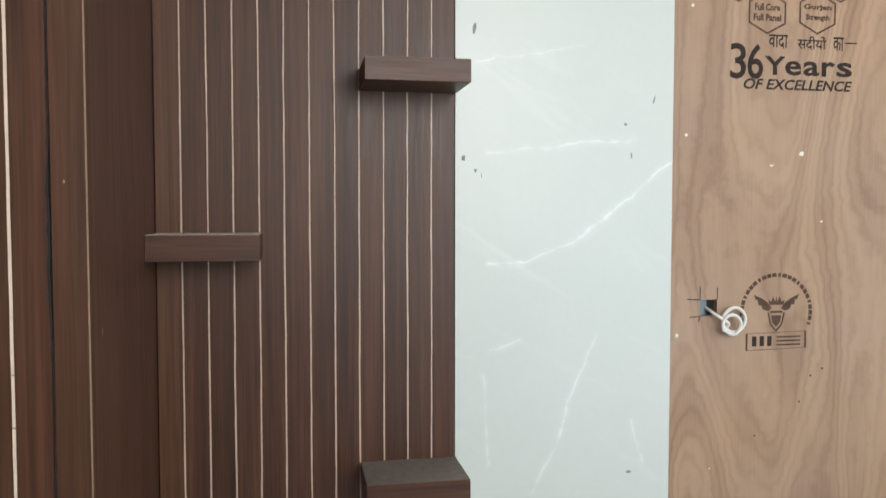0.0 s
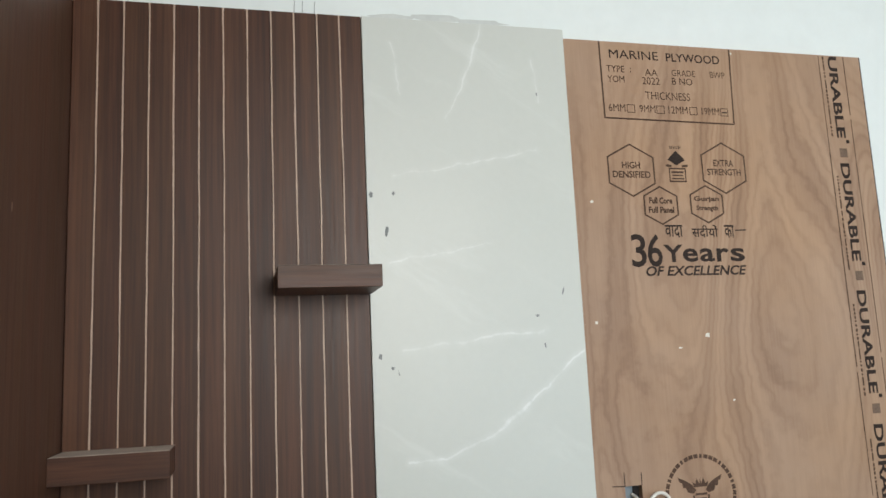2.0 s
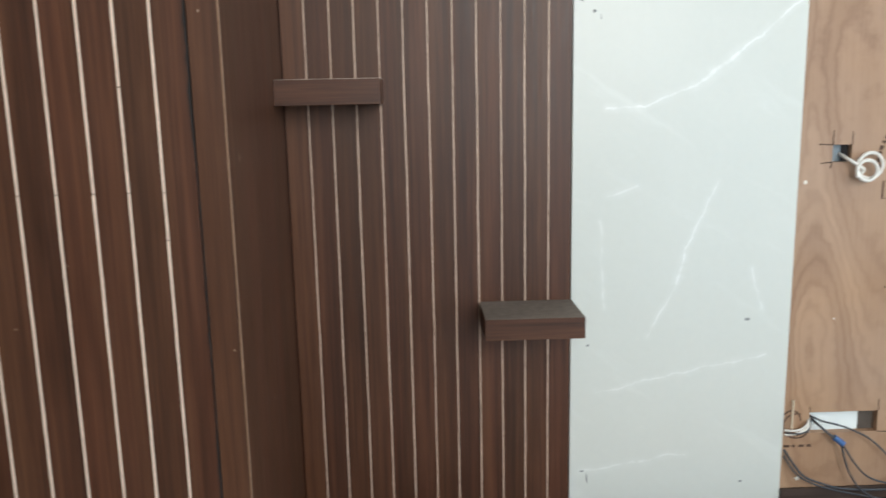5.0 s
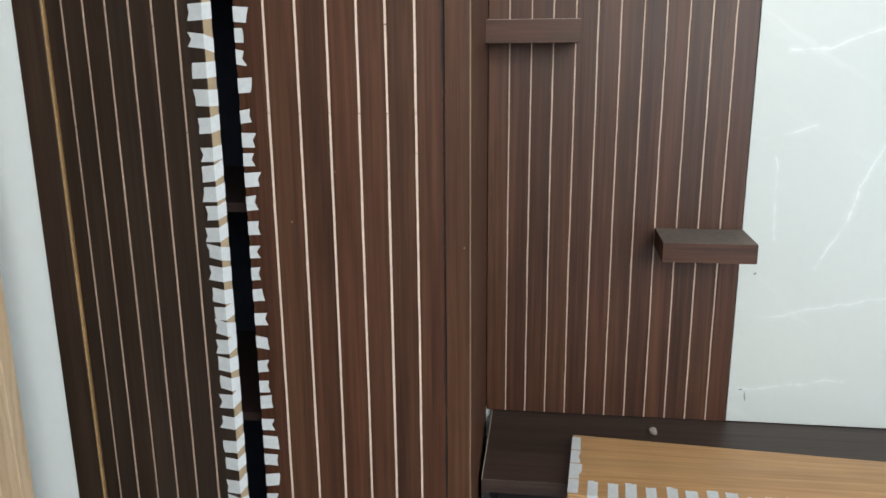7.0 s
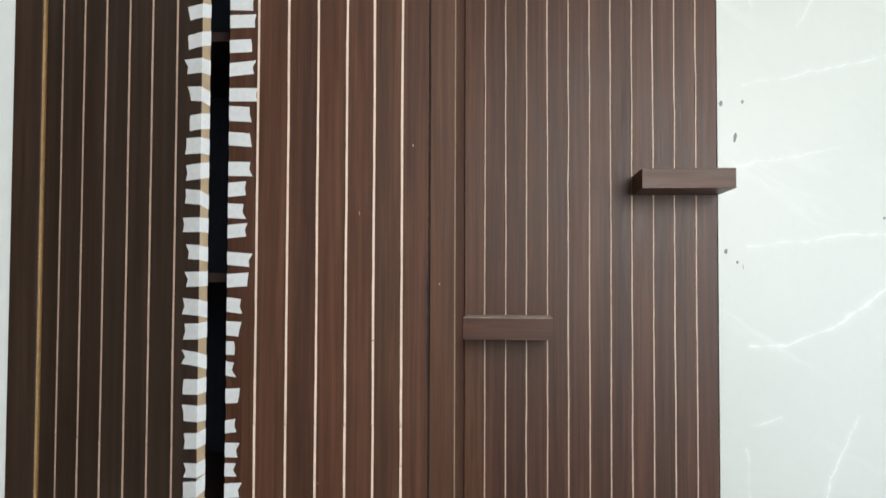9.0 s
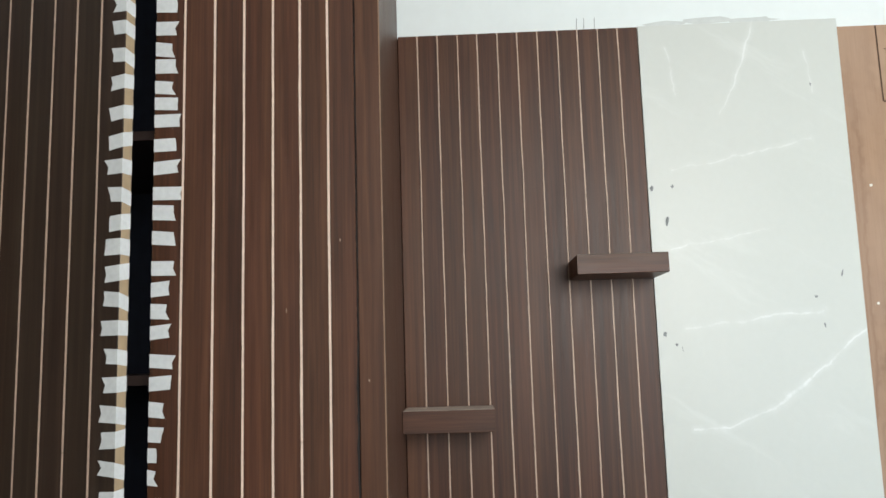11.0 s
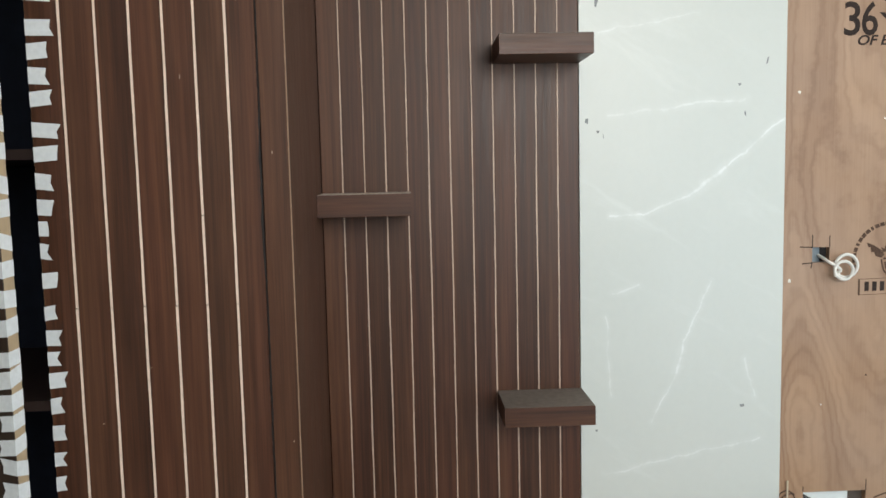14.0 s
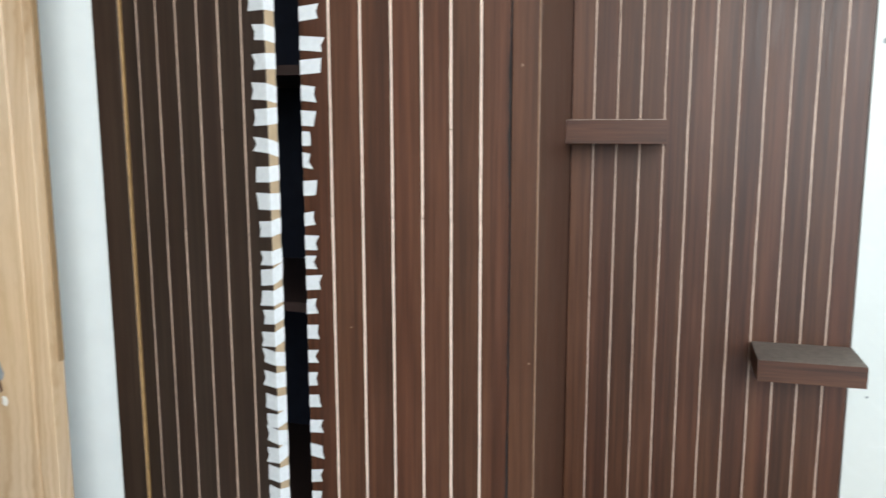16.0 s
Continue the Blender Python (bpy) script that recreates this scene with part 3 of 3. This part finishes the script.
for i in range(6):
    top = 1.99 - 0.332 * (i - 1)
    z = min(top, PT - 0.004)
    while z > max(top - 0.225, 0.48):
        h = rng.uniform(0.004, 0.009) if rng.random() < 0.7 else rng.uniform(0.015, 0.03)
        stroke(bm, (1.829, z), (1.829, z - h), 0.005 if h < 0.01 else 0.0042)
        z -= h + rng.uniform(0.002, 0.005)
tagged(part("fine_print", bm, ink_faint, ply), kind="stuff")
# screw heads, putty dots and saw marks
for i, (x, z, r) in enumerate([(1.122, 1.632, 0.008), (1.406, 1.594, 0.013), (1.331, 1.567, 0.010), (1.106, 1.186, 0.010), (1.134, 1.916, 0.009), 
                               (1.551, 2.306, 0.006), (1.46, 1.44, 0.006), (1.19, 0.88, 0.005), (1.13, 0.50, 0.012), (1.42, 0.55, 0.008)]):
    dab(x, z, r, r * (0.5 if i == 2 else 1), 0, putty, ply, "putty_dot", INK_Y, i)
for i, (x, z) in enumerate([(1.440, 1.084), (1.413, 1.024), (1.47, 1.10), (1.30, 0.95)]):
    dab(x, z, 0.006, 0.006, 0, ink_faint, ply, "dark_speck", INK_Y, i)
for a, b in (((1.161, 1.265), (1.161, 1.295)), ((1.203, 1.265), (1.203, 1.293)), ((1.161, 1.228), (1.158, 1.215)), ((1.161, 1.265), (1.130, 1.267)), ((1.161, 1.228), (1.136, 1.226)),
             ((1.150, 0.660), (1.150, 0.675)), ((1.308, 0.660), (1.308, 0.688)), ((1.308, 0.610), (1.345, 0.608))):
    bm = bmesh.new()
    stroke(bm, a, b, 0.0022)
    part("saw_mark", bm, ink, ply)
# lower emblems, plain shapes
bm = bmesh.new()
e = 0.010
back = [(1.318, 0.640), (1.345, 0.650), (1.40, 0.655), (1.43, 0.655), (1.452, 0.674), (1.478, 0.678), (1.494, 0.660), (1.497, 0.640), (1.480, 0.618), (1.47, 0.606)]
back = [(x + e, z) for x, z in back]
for a, b in zip(back, back[1:]):
    stroke(bm, a, b, 0.004)
belly = [(1.330, 0.632), (1.344, 0.624), (1.350, 0.612), (1.372, 0.616), (1.386, 0.611), (1.410, 0.617), (1.428, 0.612), (1.450, 0.618), (1.470, 0.606)]
for a, b in zip(belly, belly[1:]):
    stroke(bm, (a[0] + e, a[1]), (b[0] + e, b[1]), 0.003)
mane = [(1.452, 0.672), (1.458, 0.664), (1.470, 0.668), (1.476, 0.655), (1.486, 0.658), (1.484, 0.642), (1.474, 0.634), (1.478, 0.622)]
for a, b in zip(mane, mane[1:]):
    stroke(bm, (a[0] + e, a[1]), (b[0] + e, b[1]), 0.003)
for a, b in (((1.352, 0.624), (1.465, 0.630)), ((1.352, 0.641), (1.465, 0.647)), ((1.352, 0.624), (1.352, 0.641)), ((1.465, 0.630), (1.465, 0.647)), ((1.40, 0.626), (1.40, 0.643)), ((1.418, 0.627), (1.418, 0.645))):
    stroke(bm, (a[0] + e, a[1]), (b[0] + e, b[1]), 0.005)
for x in (1.340, 1.380, 1.417, 1.460):
    leg = [(x + 0.010, 0.612), (x + 0.004, 0.600), (x + 0.010, 0.590), (x + 0.001, 0.586), (x + 0.004, 0.579), (x + 0.018, 0.578), (x + 0.024, 0.585), (x + 0.017, 0.598), (x + 0.026, 0.611)]
    for a, b in zip(leg, leg[1:]):
        stroke(bm, (a[0] + e, a[1]), (b[0] + e, b[1]), 0.0036)
printed_pieces(bm, ink_faint)
bm = bmesh.new()
for i in range(20):
    a, b = 2 * math.pi * i / 20, 2 * math.pi * (i + 1) / 20
    if 3 < i < 17:
        stroke(bm, (1.120 + 0.030 * math.cos(a), 0.632 + 0.026 * math.sin(a)), (1.120 + 0.030 * math.cos(b), 0.632 + 0.026 * math.sin(b)), 0.0035)
    if i < 9:
        stroke(bm, (1.108 + 0.022 * math.cos(a), 0.640 + 0.026 * math.sin(a)), (1.108 + 0.022 * math.cos(b), 0.640 + 0.026 * math.sin(b)), 0.0035)
    if i > 11:
        stroke(bm, (1.122 + 0.030 * math.cos(a), 0.625 + 0.026 * math.sin(a)), (1.122 + 0.030 * math.cos(b), 0.625 + 0.026 * math.sin(b)), 0.0035)
printed_pieces(bm, ink_faint)

bm = bmesh.new()
for s in (-1, 1):
    ring = [(1.60 + s * 0.052 * math.cos(radians(a)), 0.655 + 0.055 * math.sin(radians(a))) for a in range(-80, 51, 26)]
    for i, (a, b) in enumerate(zip(ring, ring[1:])):
        stroke(bm, a, b, 0.006 + 0.002 * i)
stroke(bm, (1.565, 0.585), (1.635, 0.585), 0.006)
printed_pieces(bm, ink_faint)

# coil of white cable out of the junction hole
loop = [(1.185, 0.020, 1.244), (1.184, -0.008, 1.238), (1.196, -0.020, 1.228), (1.222, -0.022, 1.212)]
for i in range(16):
    a = radians(215 + 48 * i)
    k = min(1.0, max(0.0, (i - 5) / 4))
    r = 0.030 - 0.006 * k
    loop.append((1.234 - 0.010 * k + r * math.cos(a), -0.014 - 0.008 * k - 0.002 * (i % 2), 1.221 - 0.010 * k + r * math.sin(a)))
cable("coiled_cable", loop, 0.0038, white_cable, label="coil of white cable hanging from the junction hole")

# ---------- counter under the panels ----------
counter = thing("low_counter", "dark walnut laminate counter with an open niche painted black for shade", "counter")
part("top", box(0.016, 2.4, -0.342, 0.0205, 0.418, 0.450, 0.001), counter_lam, counter)
part("plinth", box(0.016, 2.4, -0.30, 0.0205, 0.0, 0.10), counter_lam, counter)
part("pale_edge", box(0.0162, 0.0182, -0.3425, 0.0, 0.4502, 0.4508), plain("pale_filler", (0.42, 0.36, 0.30), 0.7), counter, "pale filled joint beside the wardrobe")
part("niche_back", box(0.016, 2.4, 0.008, 0.0205, 0.10, 0.418), niche_shade, counter)
part("niche_floor", box(0.016, 2.4, -0.335, 0.008, 0.10, 0.118), niche_shade, counter)
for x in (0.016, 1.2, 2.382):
    part("upright", box(x, x + 0.018, -0.335, 0.008, 0.118, 0.418), niche_shade, counter)

part("upstand", box(1.0905, 2.4, -0.006, 0.0036, 0.4505, 0.478, 0.001), counter_lam, counter)
cable("loose_cable", [(1.156, 0.018, 0.645), (1.160, -0.006, 0.642), (1.180, -0.018, 0.622), (1.212, -0.022, 0.600), (1.222, -0.024, 0.560), (1.236, -0.026, 0.520), (1.262, -0.034, 0.480), (1.32, -0.045, 0.456), (1.42, -0.05, 0.455)], 0.0021, black_cable, label="thin dark cable hanging from the cut-out to the counter")
cable("loose_cable", [(1.157, 0.018, 0.640), (1.164, -0.008, 0.636), (1.186, -0.022, 0.615), (1.214, -0.027, 0.596), (1.240, -0.03, 0.552), (1.275, -0.034, 0.512), (1.33, -0.04, 0.500), (1.45, -0.06, 0.46)], 0.0021, black_cable, label="thin dark cable hanging from the cut-out to the counter")
cable("loose_cable", [(1.158, 0.018, 0.648), (1.166, -0.006, 0.644), (1.205, -0.016, 0.638), (1.240, -0.02, 0.625), (1.280, -0.022, 0.605), (1.320, -0.026, 0.565), (1.36, -0.03, 0.52), (1.42, -0.05, 0.457)], 0.0021, black_cable, label="thin dark cable hanging from the cut-out to the counter")
cable("loose_cable", [(1.0925, -0.003, 0.575), (1.110, -0.012, 0.545), (1.135, -0.016, 0.512), (1.170, -0.022, 0.500), (1.210, -0.024, 0.486), (1.28, -0.03, 0.482), (1.38, -0.04, 0.49), (1.5, -0.05, 0.456)], 0.0025, black_cable, label="thin dark cable lying along the counter back")
cable("loose_cable", [(1.0925, -0.003, 0.560), (1.108, -0.014, 0.530), (1.132, -0.018, 0.508), (1.175, -0.024, 0.490), (1.24, -0.03, 0.475), (1.36, -0.045, 0.456)], 0.0020, black_cable, label="thin dark cable lying along the counter back")
cable("tape_wrap", [(1.196, -0.0215, 0.610), (1.206, -0.0235, 0.603), (1.217, -0.0255, 0.594)], 0.0068, blue_tape, label="blue insulating tape round the cable joint", category="tape")
cable("white_cable", [(1.0915, -0.002, 0.622), (1.105, -0.010, 0.622), (1.125, -0.012, 0.626), (1.145, -0.008, 0.640), (1.152, 0.012, 0.645)], 0.0026, white_cable, label="short white cable stub beside the cut-out")
cable("white_cable", [(1.0915, -0.004, 0.612), (1.106, -0.014, 0.615), (1.126, -0.017, 0.624), (1.144, -0.012, 0.632), (1.154, 0.010, 0.638)], 0.0026, white_cable, label="short white cable stub beside the cut-out")
cable("loose_cable", [(1.0915, -0.008, 0.618), (1.108, -0.018, 0.619), (1.128, -0.020, 0.620), (1.146, -0.014, 0.630), (1.156, 0.012, 0.642)], 0.0018, black_cable, label="thin dark cable beside the white stubs")
cable("white_cable", [(1.103, -0.012, 0.628), (1.104, -0.010, 0.660), (1.106, -0.006, 0.695)], 0.0021, plain("ivory_cable", (0.62, 0.52, 0.38), 0.5), label="ivory cable end standing up against the plywood")

board = thing("loose_board", "tan laminate board with masking tape wrapped over its edges", "board", at=pose(0.2002, -0.4093, 0.4505, 0, 0, -4.1))
part("panel", box(0, 0.95, 0, 0.26, 0, 0.018, 0.0008), tan, board)
rng = random.Random(3)


def torn_tape(x0, x1, y0, y1, along):
    """A strip of tape on the board's top, folded over its edge, torn unevenly at its inner end."""
    bm = bmesh.new()
    inner, outer = [], []
    for k in range(5):
        f = k / 4
        jag = rng.uniform(-0.003, 0.003)
        if along == "x":
            x = x0 + (x1 - x0) * f
            inner.append(bm.verts.new((x, y1 + jag, 0.0186)))
            outer.append(bm.verts.new((x, y0, 0.0186)))
        else:
            y = y0 + (y1 - y0) * f
            inner.append(bm.verts.new((x1 + jag, y, 0.0186)))
            outer.append(bm.verts.new((x0, y, 0.0186)))
    low = [bm.verts.new((v.co.x, v.co.y, 0.001)) for v in outer]
    for k in range(4):
        bm.faces.new((inner[k], inner[k + 1], outer[k + 1], outer[k]))
        bm.faces.new((outer[k], outer[k + 1], low[k + 1], low[k]))
    part("tape_strip", bm, tape, board)


x = 0.040
while x < 0.91:
    w = rng.uniform(0.020, 0.025)
    torn_tape(x, x + w, -0.0008, rng.uniform(0.052, 0.064), "x")
    x += w + rng.uniform(0.013, 0.022)
y = 0.004
for w in (0.058, 0.066, 0.060, 0.064):
    torn_tape(-0.0008, rng.uniform(0.014, 0.024), y, y + w - 0.003, "y")
    y += w

lump = bmesh.new()
bmesh.ops.create_icosphere(lump, subdivisions=2, radius=0.011)
for v in lump.verts:
    v.co *= 1 + 0.35 * noise.noise(v.co * 120)
    v.co.z = max(v.co.z, -0.007)
thing("mortar_crumb", "small grey crumb of mortar lying on the counter", "debris", lump, crumb, at=pose(0.413, -0.086, 0.457))

# ---------- wardrobe ----------
WZ0, WZ1, FY = 0.08, 2.72, -0.575
wardrobe = thing("wardrobe", "walnut laminate wardrobe with cream inlays and one door ajar", "wardrobe")
bm = bmesh.new()
low = [bm.verts.new(p) for p in ((0.0145, FY, 0), (0.0, -0.002, 0), (-0.02, -0.002, 0), (-0.02, FY + 0.03, 0))]
high = [bm.verts.new((v.co.x, v.co.y, WZ1)) for v in low]
bm.faces.new(low[::-1]), bm.faces.new(high)
for i in range(4):
    bm.faces.new((low[i], low[(i + 1) % 4], high[(i + 1) % 4], high[i]))
part("side_panel", bm, walnut, wardrobe)
part("side_panel", box(-0.778, -0.76, FY + 0.03, 0.0205, 0, WZ1), walnut, wardrobe)
part("stile", box(-0.0285, 0.0140, FY, FY + 0.028, 0, WZ1, 0.0012), walnut, wardrobe)
part("edge_line", box(0.0134, 0.0154, FY - 0.0004, FY + 0.001, 0, WZ1), plain("worn_edge", (0.26, 0.16, 0.10), 0.5), wardrobe, "pale worn edge of the laminate")
# left stile takes the darkened walnut too, for the shade beside the ajar door
part("stile", box(-0.778, -0.7245, FY, FY + 0.028, 0, WZ1, 0.0012), shaded, wardrobe)
part("stile_edge", box(-0.7245, -0.7205, FY + 0.0006, FY + 0.028, 0, WZ1), raw_edge, wardrobe, "bare ochre plywood edge")
part("back_panel", box(-0.76, -0.02, 0.012, 0.0205, 0.02, WZ1 - 0.02), inside_shade, wardrobe)
part("top_panel", box(-0.76, -0.02, FY + 0.03, 0.012, WZ1 - 0.018, WZ1), inside_shade, wardrobe)
part("bottom_panel", box(-0.76, -0.02, FY + 0.03, 0.012, 0.06, 0.078), inside_shade, wardrobe)
part("plinth", box(-0.7205, -0.0285, FY + 0.004, FY + 0.022, 0, WZ0 - 0.003), walnut, wardrobe)
part("partition", box(-0.374, -0.356, FY + 0.05, 0.012, 0.078, WZ1 - 0.018), inside_shade, wardrobe)
# shelf brown is darkened as well, to carry the wardrobe's inner shade
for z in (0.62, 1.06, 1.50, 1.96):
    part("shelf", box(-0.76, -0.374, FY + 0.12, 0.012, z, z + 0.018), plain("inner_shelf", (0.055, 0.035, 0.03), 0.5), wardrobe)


def tapes(rng, heights, lo, hi):
    """Heights of the tape strips: those given, and more at like steps below and above."""
    out = list(heights)
    z = min(heights)
    while z > lo:
        z -= rng.uniform(0.033, 0.046)
        out.append(z)
    z = max(heights)
    while z < hi:
        z += rng.uniform(0.032, 0.045)
        out.append(z)
    return out


def slatted_door(width, offsets, label, m, tape_edge, heights, reaches, seed, facing):
    """A door whose front lies in its own plane y = 0, from x = 0 to width, with inlays at the given offsets."""
    rng = random.Random(seed)
    leaf = part("door", box(0.0, width, 0.005, 0.021, WZ0, WZ1 - 0.005), facing, wardrobe, label)
    leaf.matrix_basis = m
    gap, lines = 0.0038 if facing is walnut else 0.003, len(offsets)
    cuts = [0.0, *offsets, width]
    for i, (a, b) in enumerate(zip(cuts, cuts[1:])):
        a, b = a + (gap / 2 if i else 0), b - (gap / 2 if i < lines else 0)
        part("slat", box(a, b, 0, 0.005, WZ0, WZ1 - 0.005, 0.0006), facing, leaf)
    for k, x in enumerate(offsets):
        # each inlay is spliced from lengths that meet in a fine joint
        ends = [WZ0, 1.259 if tape_edge == "left" else 1.235, WZ1 - 0.005]
        if k == lines - 1:
            ends.insert(1, 1.192)
        if k == lines - 2:
            ends.insert(2, 1.403)
        for z0, z1 in zip(ends, ends[1:]):
            # on the ajar door the duller cream stands in for shade on the inlays
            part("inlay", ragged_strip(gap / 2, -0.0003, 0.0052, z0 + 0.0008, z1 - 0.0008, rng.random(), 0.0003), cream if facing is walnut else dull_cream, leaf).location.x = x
    for i, z in enumerate(tapes(rng, heights, WZ0 + 0.05, WZ1 - 0.05)):
        h = rng.uniform(0.0225, 0.0265)
        reach = reaches[i] * 0.001 if i < len(reaches) else rng.uniform(0.022, 0.032)
        tilt = rng.uniform(-0.004, 0.004)
        bm = bmesh.new()
        s = 1 if tape_edge == "left" else -1
        e = 0.0 if tape_edge == "left" else width
        # front flap with a torn end, then the fold round the edge
        rows = [(e - s * 0.0006, 0.0), (e + s * reach * 0.5, tilt * 0.5), (e + s * reach, tilt)]
        tops = [bm.verts.new((x + (s * rng.uniform(-0.004, 0.004) if j == 2 else 0), -0.0006, z + h / 2 + d)) for j, (x, d) in enumerate(rows)]
        bots = [bm.verts.new((x + (s * rng.uniform(-0.004, 0.004) if j == 2 else 0), -0.0006, z - h / 2 + d)) for j, (x, d) in enumerate(rows)]
        nick = bm.verts.new((rows[2][0] - s * rng.uniform(0.0, 0.005), -0.0006, z + tilt))
        bm.faces.new((tops[0], tops[1], bots[1], bots[0]))
        bm.faces.new((tops[1], tops[2], nick, bots[2], bots[1]))
        back = [bm.verts.new((e - s * 0.0006, 0.0218, z + d + tilt * -2)) for d in (h / 2, -h / 2)]
        bm.faces.new((tops[0], back[0], back[1], bots[0]))
        part("tape_strip", bm, tape, leaf)
    part("edge_band", box(-0.0003 if tape_edge == "left" else width, 0.0 if tape_edge == "left" else width + 0.0003, 0.001, 0.021, WZ0, WZ1 - 0.005), raw_edge if tape_edge == "left" else band, leaf, "bare beige edge")
    return leaf


band = plain("beige_edge_band", (0.38, 0.28, 0.17), 0.6, 60, 0.1)
RIGHT_TAPES = [2.171, 2.128, 2.09, 2.058, 2.02, 1.99, 1.958, 1.914, 1.873, 1.829, 1.796, 1.752, 1.699, 1.662, 1.626, 1.589, 1.543, 1.504, 1.463, 1.422, 1.388,
               1.353, 1.305, 1.252, 1.213, 1.179, 1.143, 1.101, 1.057, 1.013, 0.972, 0.932, 0.886, 0.843, 0.793, 0.753, 0.721, 0.676, 0.64, 0.603, 0.558]
RIGHT_REACH = [38, 38, 31, 39, 33, 44, 47, 40, 45, 48, 38, 40, 39, 34, 30, 32, 41, 37, 27, 23, 17, 15, 24, 16, 24, 18, 27, 19, 21, 16, 17, 21, 24, 23, 21, 21, 23, 22, 31, 26, 28]
LEFT_TAPES = [2.129, 2.09, 2.042, 1.997, 1.945, 1.898, 1.855, 1.808, 1.763, 1.724, 1.682, 1.639, 1.595, 1.55, 1.507, 1.461, 1.423, 1.378, 1.334, 1.291, 1.248, 1.201,
              1.171, 1.136, 1.105, 1.068, 1.036, 0.999, 0.96, 0.93, 0.902, 0.87, 0.836, 0.8, 0.768, 0.726, 0.68]
slatted_door(0.350, (0.051, 0.105, 0.157, 0.208, 0.256, 0.3045), "closed slatted door", pose(-0.381, FY, 0), "left", RIGHT_TAPES, RIGHT_REACH, 11, walnut)
slatted_door(0.338, (0.038, 0.0875, 0.137, 0.188, 0.237, 0.288), "slatted door standing ajar, its shade painted in grey-brown", pose(-0.716, FY, 0, 0, 0, -17), "right", LEFT_TAPES, (), 12, shaded)
part("chipped_joint", ragged_strip(0.0011, FY - 0.0005, FY + 0.004, WZ0, WZ1 - 0.005, 5, 0.0012, 0.012), shadow_gap, wardrobe, "dark chipped joint beside the door").location.x = -0.0297
part("gap_shadow", box(-0.0308, -0.0287, FY + 0.004, FY + 0.02, WZ0, WZ1 - 0.005), shadow_gap, wardrobe, "dark uneven joint beside the door")

# ---------- veneered door beyond the wardrobe ----------
scuff_dark = plain("brown_smudge", (0.16, 0.09, 0.05), 0.8, 90, 0.3)
vdoor = thing("door_1", "pale ash veneered flush door beside the white pier", "door", kind="structure")
part("leaf", box(-1.70, -0.7995, -0.755, -0.72, 0.01, 2.1, 0.002), veneer, vdoor)
part("edge_strip", box(-0.799, -0.7625, -0.753, -0.721, 0.01, 2.1, 0.001), veneer, vdoor, "pale lipping along the door edge")
part("edge_band", box(-0.7623, -0.7600, -0.734, -0.722, 1.02, 2.098, 0.0005), plain("brown_edge_band", (0.26, 0.165, 0.08), 0.6, 60, 0.15), vdoor, "brown edge band, broken off below")
for i, (x, z, w, h, m) in enumerate([(-0.870, 1.006, 0.028, 0.042, grime), (-0.858, 0.950, 0.015, 0.02, putty), (-0.866, 0.978, 0.012, 0.03, scuff_dark)]):
    dab(x, z, w, h, 15, m, vdoor, "smudge", -0.7555, 80 + i)
part("hinge", box(-1.70, -1.68, -0.719, -0.573, 1.7, 1.8, 0.002), steel, vdoor)
part("hinge", box(-1.70, -1.68, -0.719, -0.573, 0.3, 0.4, 0.002), steel, vdoor)

# ---------- scuffs and marks ----------
scuff = plain("pale_scuff", (0.30, 0.22, 0.17), 0.7, 90, 0.2)
for i, (x, z, w, h) in enumerate([(-0.058, 1.737, 0.003, 0.006), (-0.22, 1.16, 0.005, 0.003), (-0.30, 1.07, 0.004, 0.003), (-0.15, 1.62, 0.002, 0.010), (0.004, 1.03, 0.003, 0.004), (-0.012, 1.50, 0.003, 0.006)]):
    dab(x, z, w, h, 0, scuff, wardrobe, "scuff", FY - 0.0004, 40 + i)
for i, (y, z, r) in enumerate([(-0.32, 0.86, 0.006), (-0.44, 1.80, 0.008), (-0.50, 1.30, 0.007), (-0.20, 1.08, 0.005)]):
    x = 0.0145 * (-y / 0.575) + 0.0006
    bm = bmesh.new()
    bm.faces.new([bm.verts.new((x, y + r * 0.4 * math.cos(a), z + r * math.sin(a))) for a in (0, 1.1, 2.2, 3.1, 4.2, 5.2)])
    part("scuff", bm, scuff, wardrobe)
wall = bpy.data.objects["wall_north"]
# slightly greyer dabs on the wall along the marble's top edge
smear = plain("smear_grey", (0.62, 0.65, 0.63), 0.8, 60, 0.06)
for i, (x, z, w, h) in enumerate([(0.68, 2.352, 0.12, 0.016), (0.78, 2.356, 0.14, 0.022), (0.89, 2.352, 0.14, 0.018)]):
    dab(x, z, w, h, 0, smear, wall, "filler_smear", 0.0215, 60 + i)
for x in (0.452, 0.470, 0.497):
    bm = bmesh.new()
    stroke(bm, (x, 2.339), (x + 0.002, 2.375), 0.0015, 0.0214)
    part("pencil_mark", bm, grime, wall)
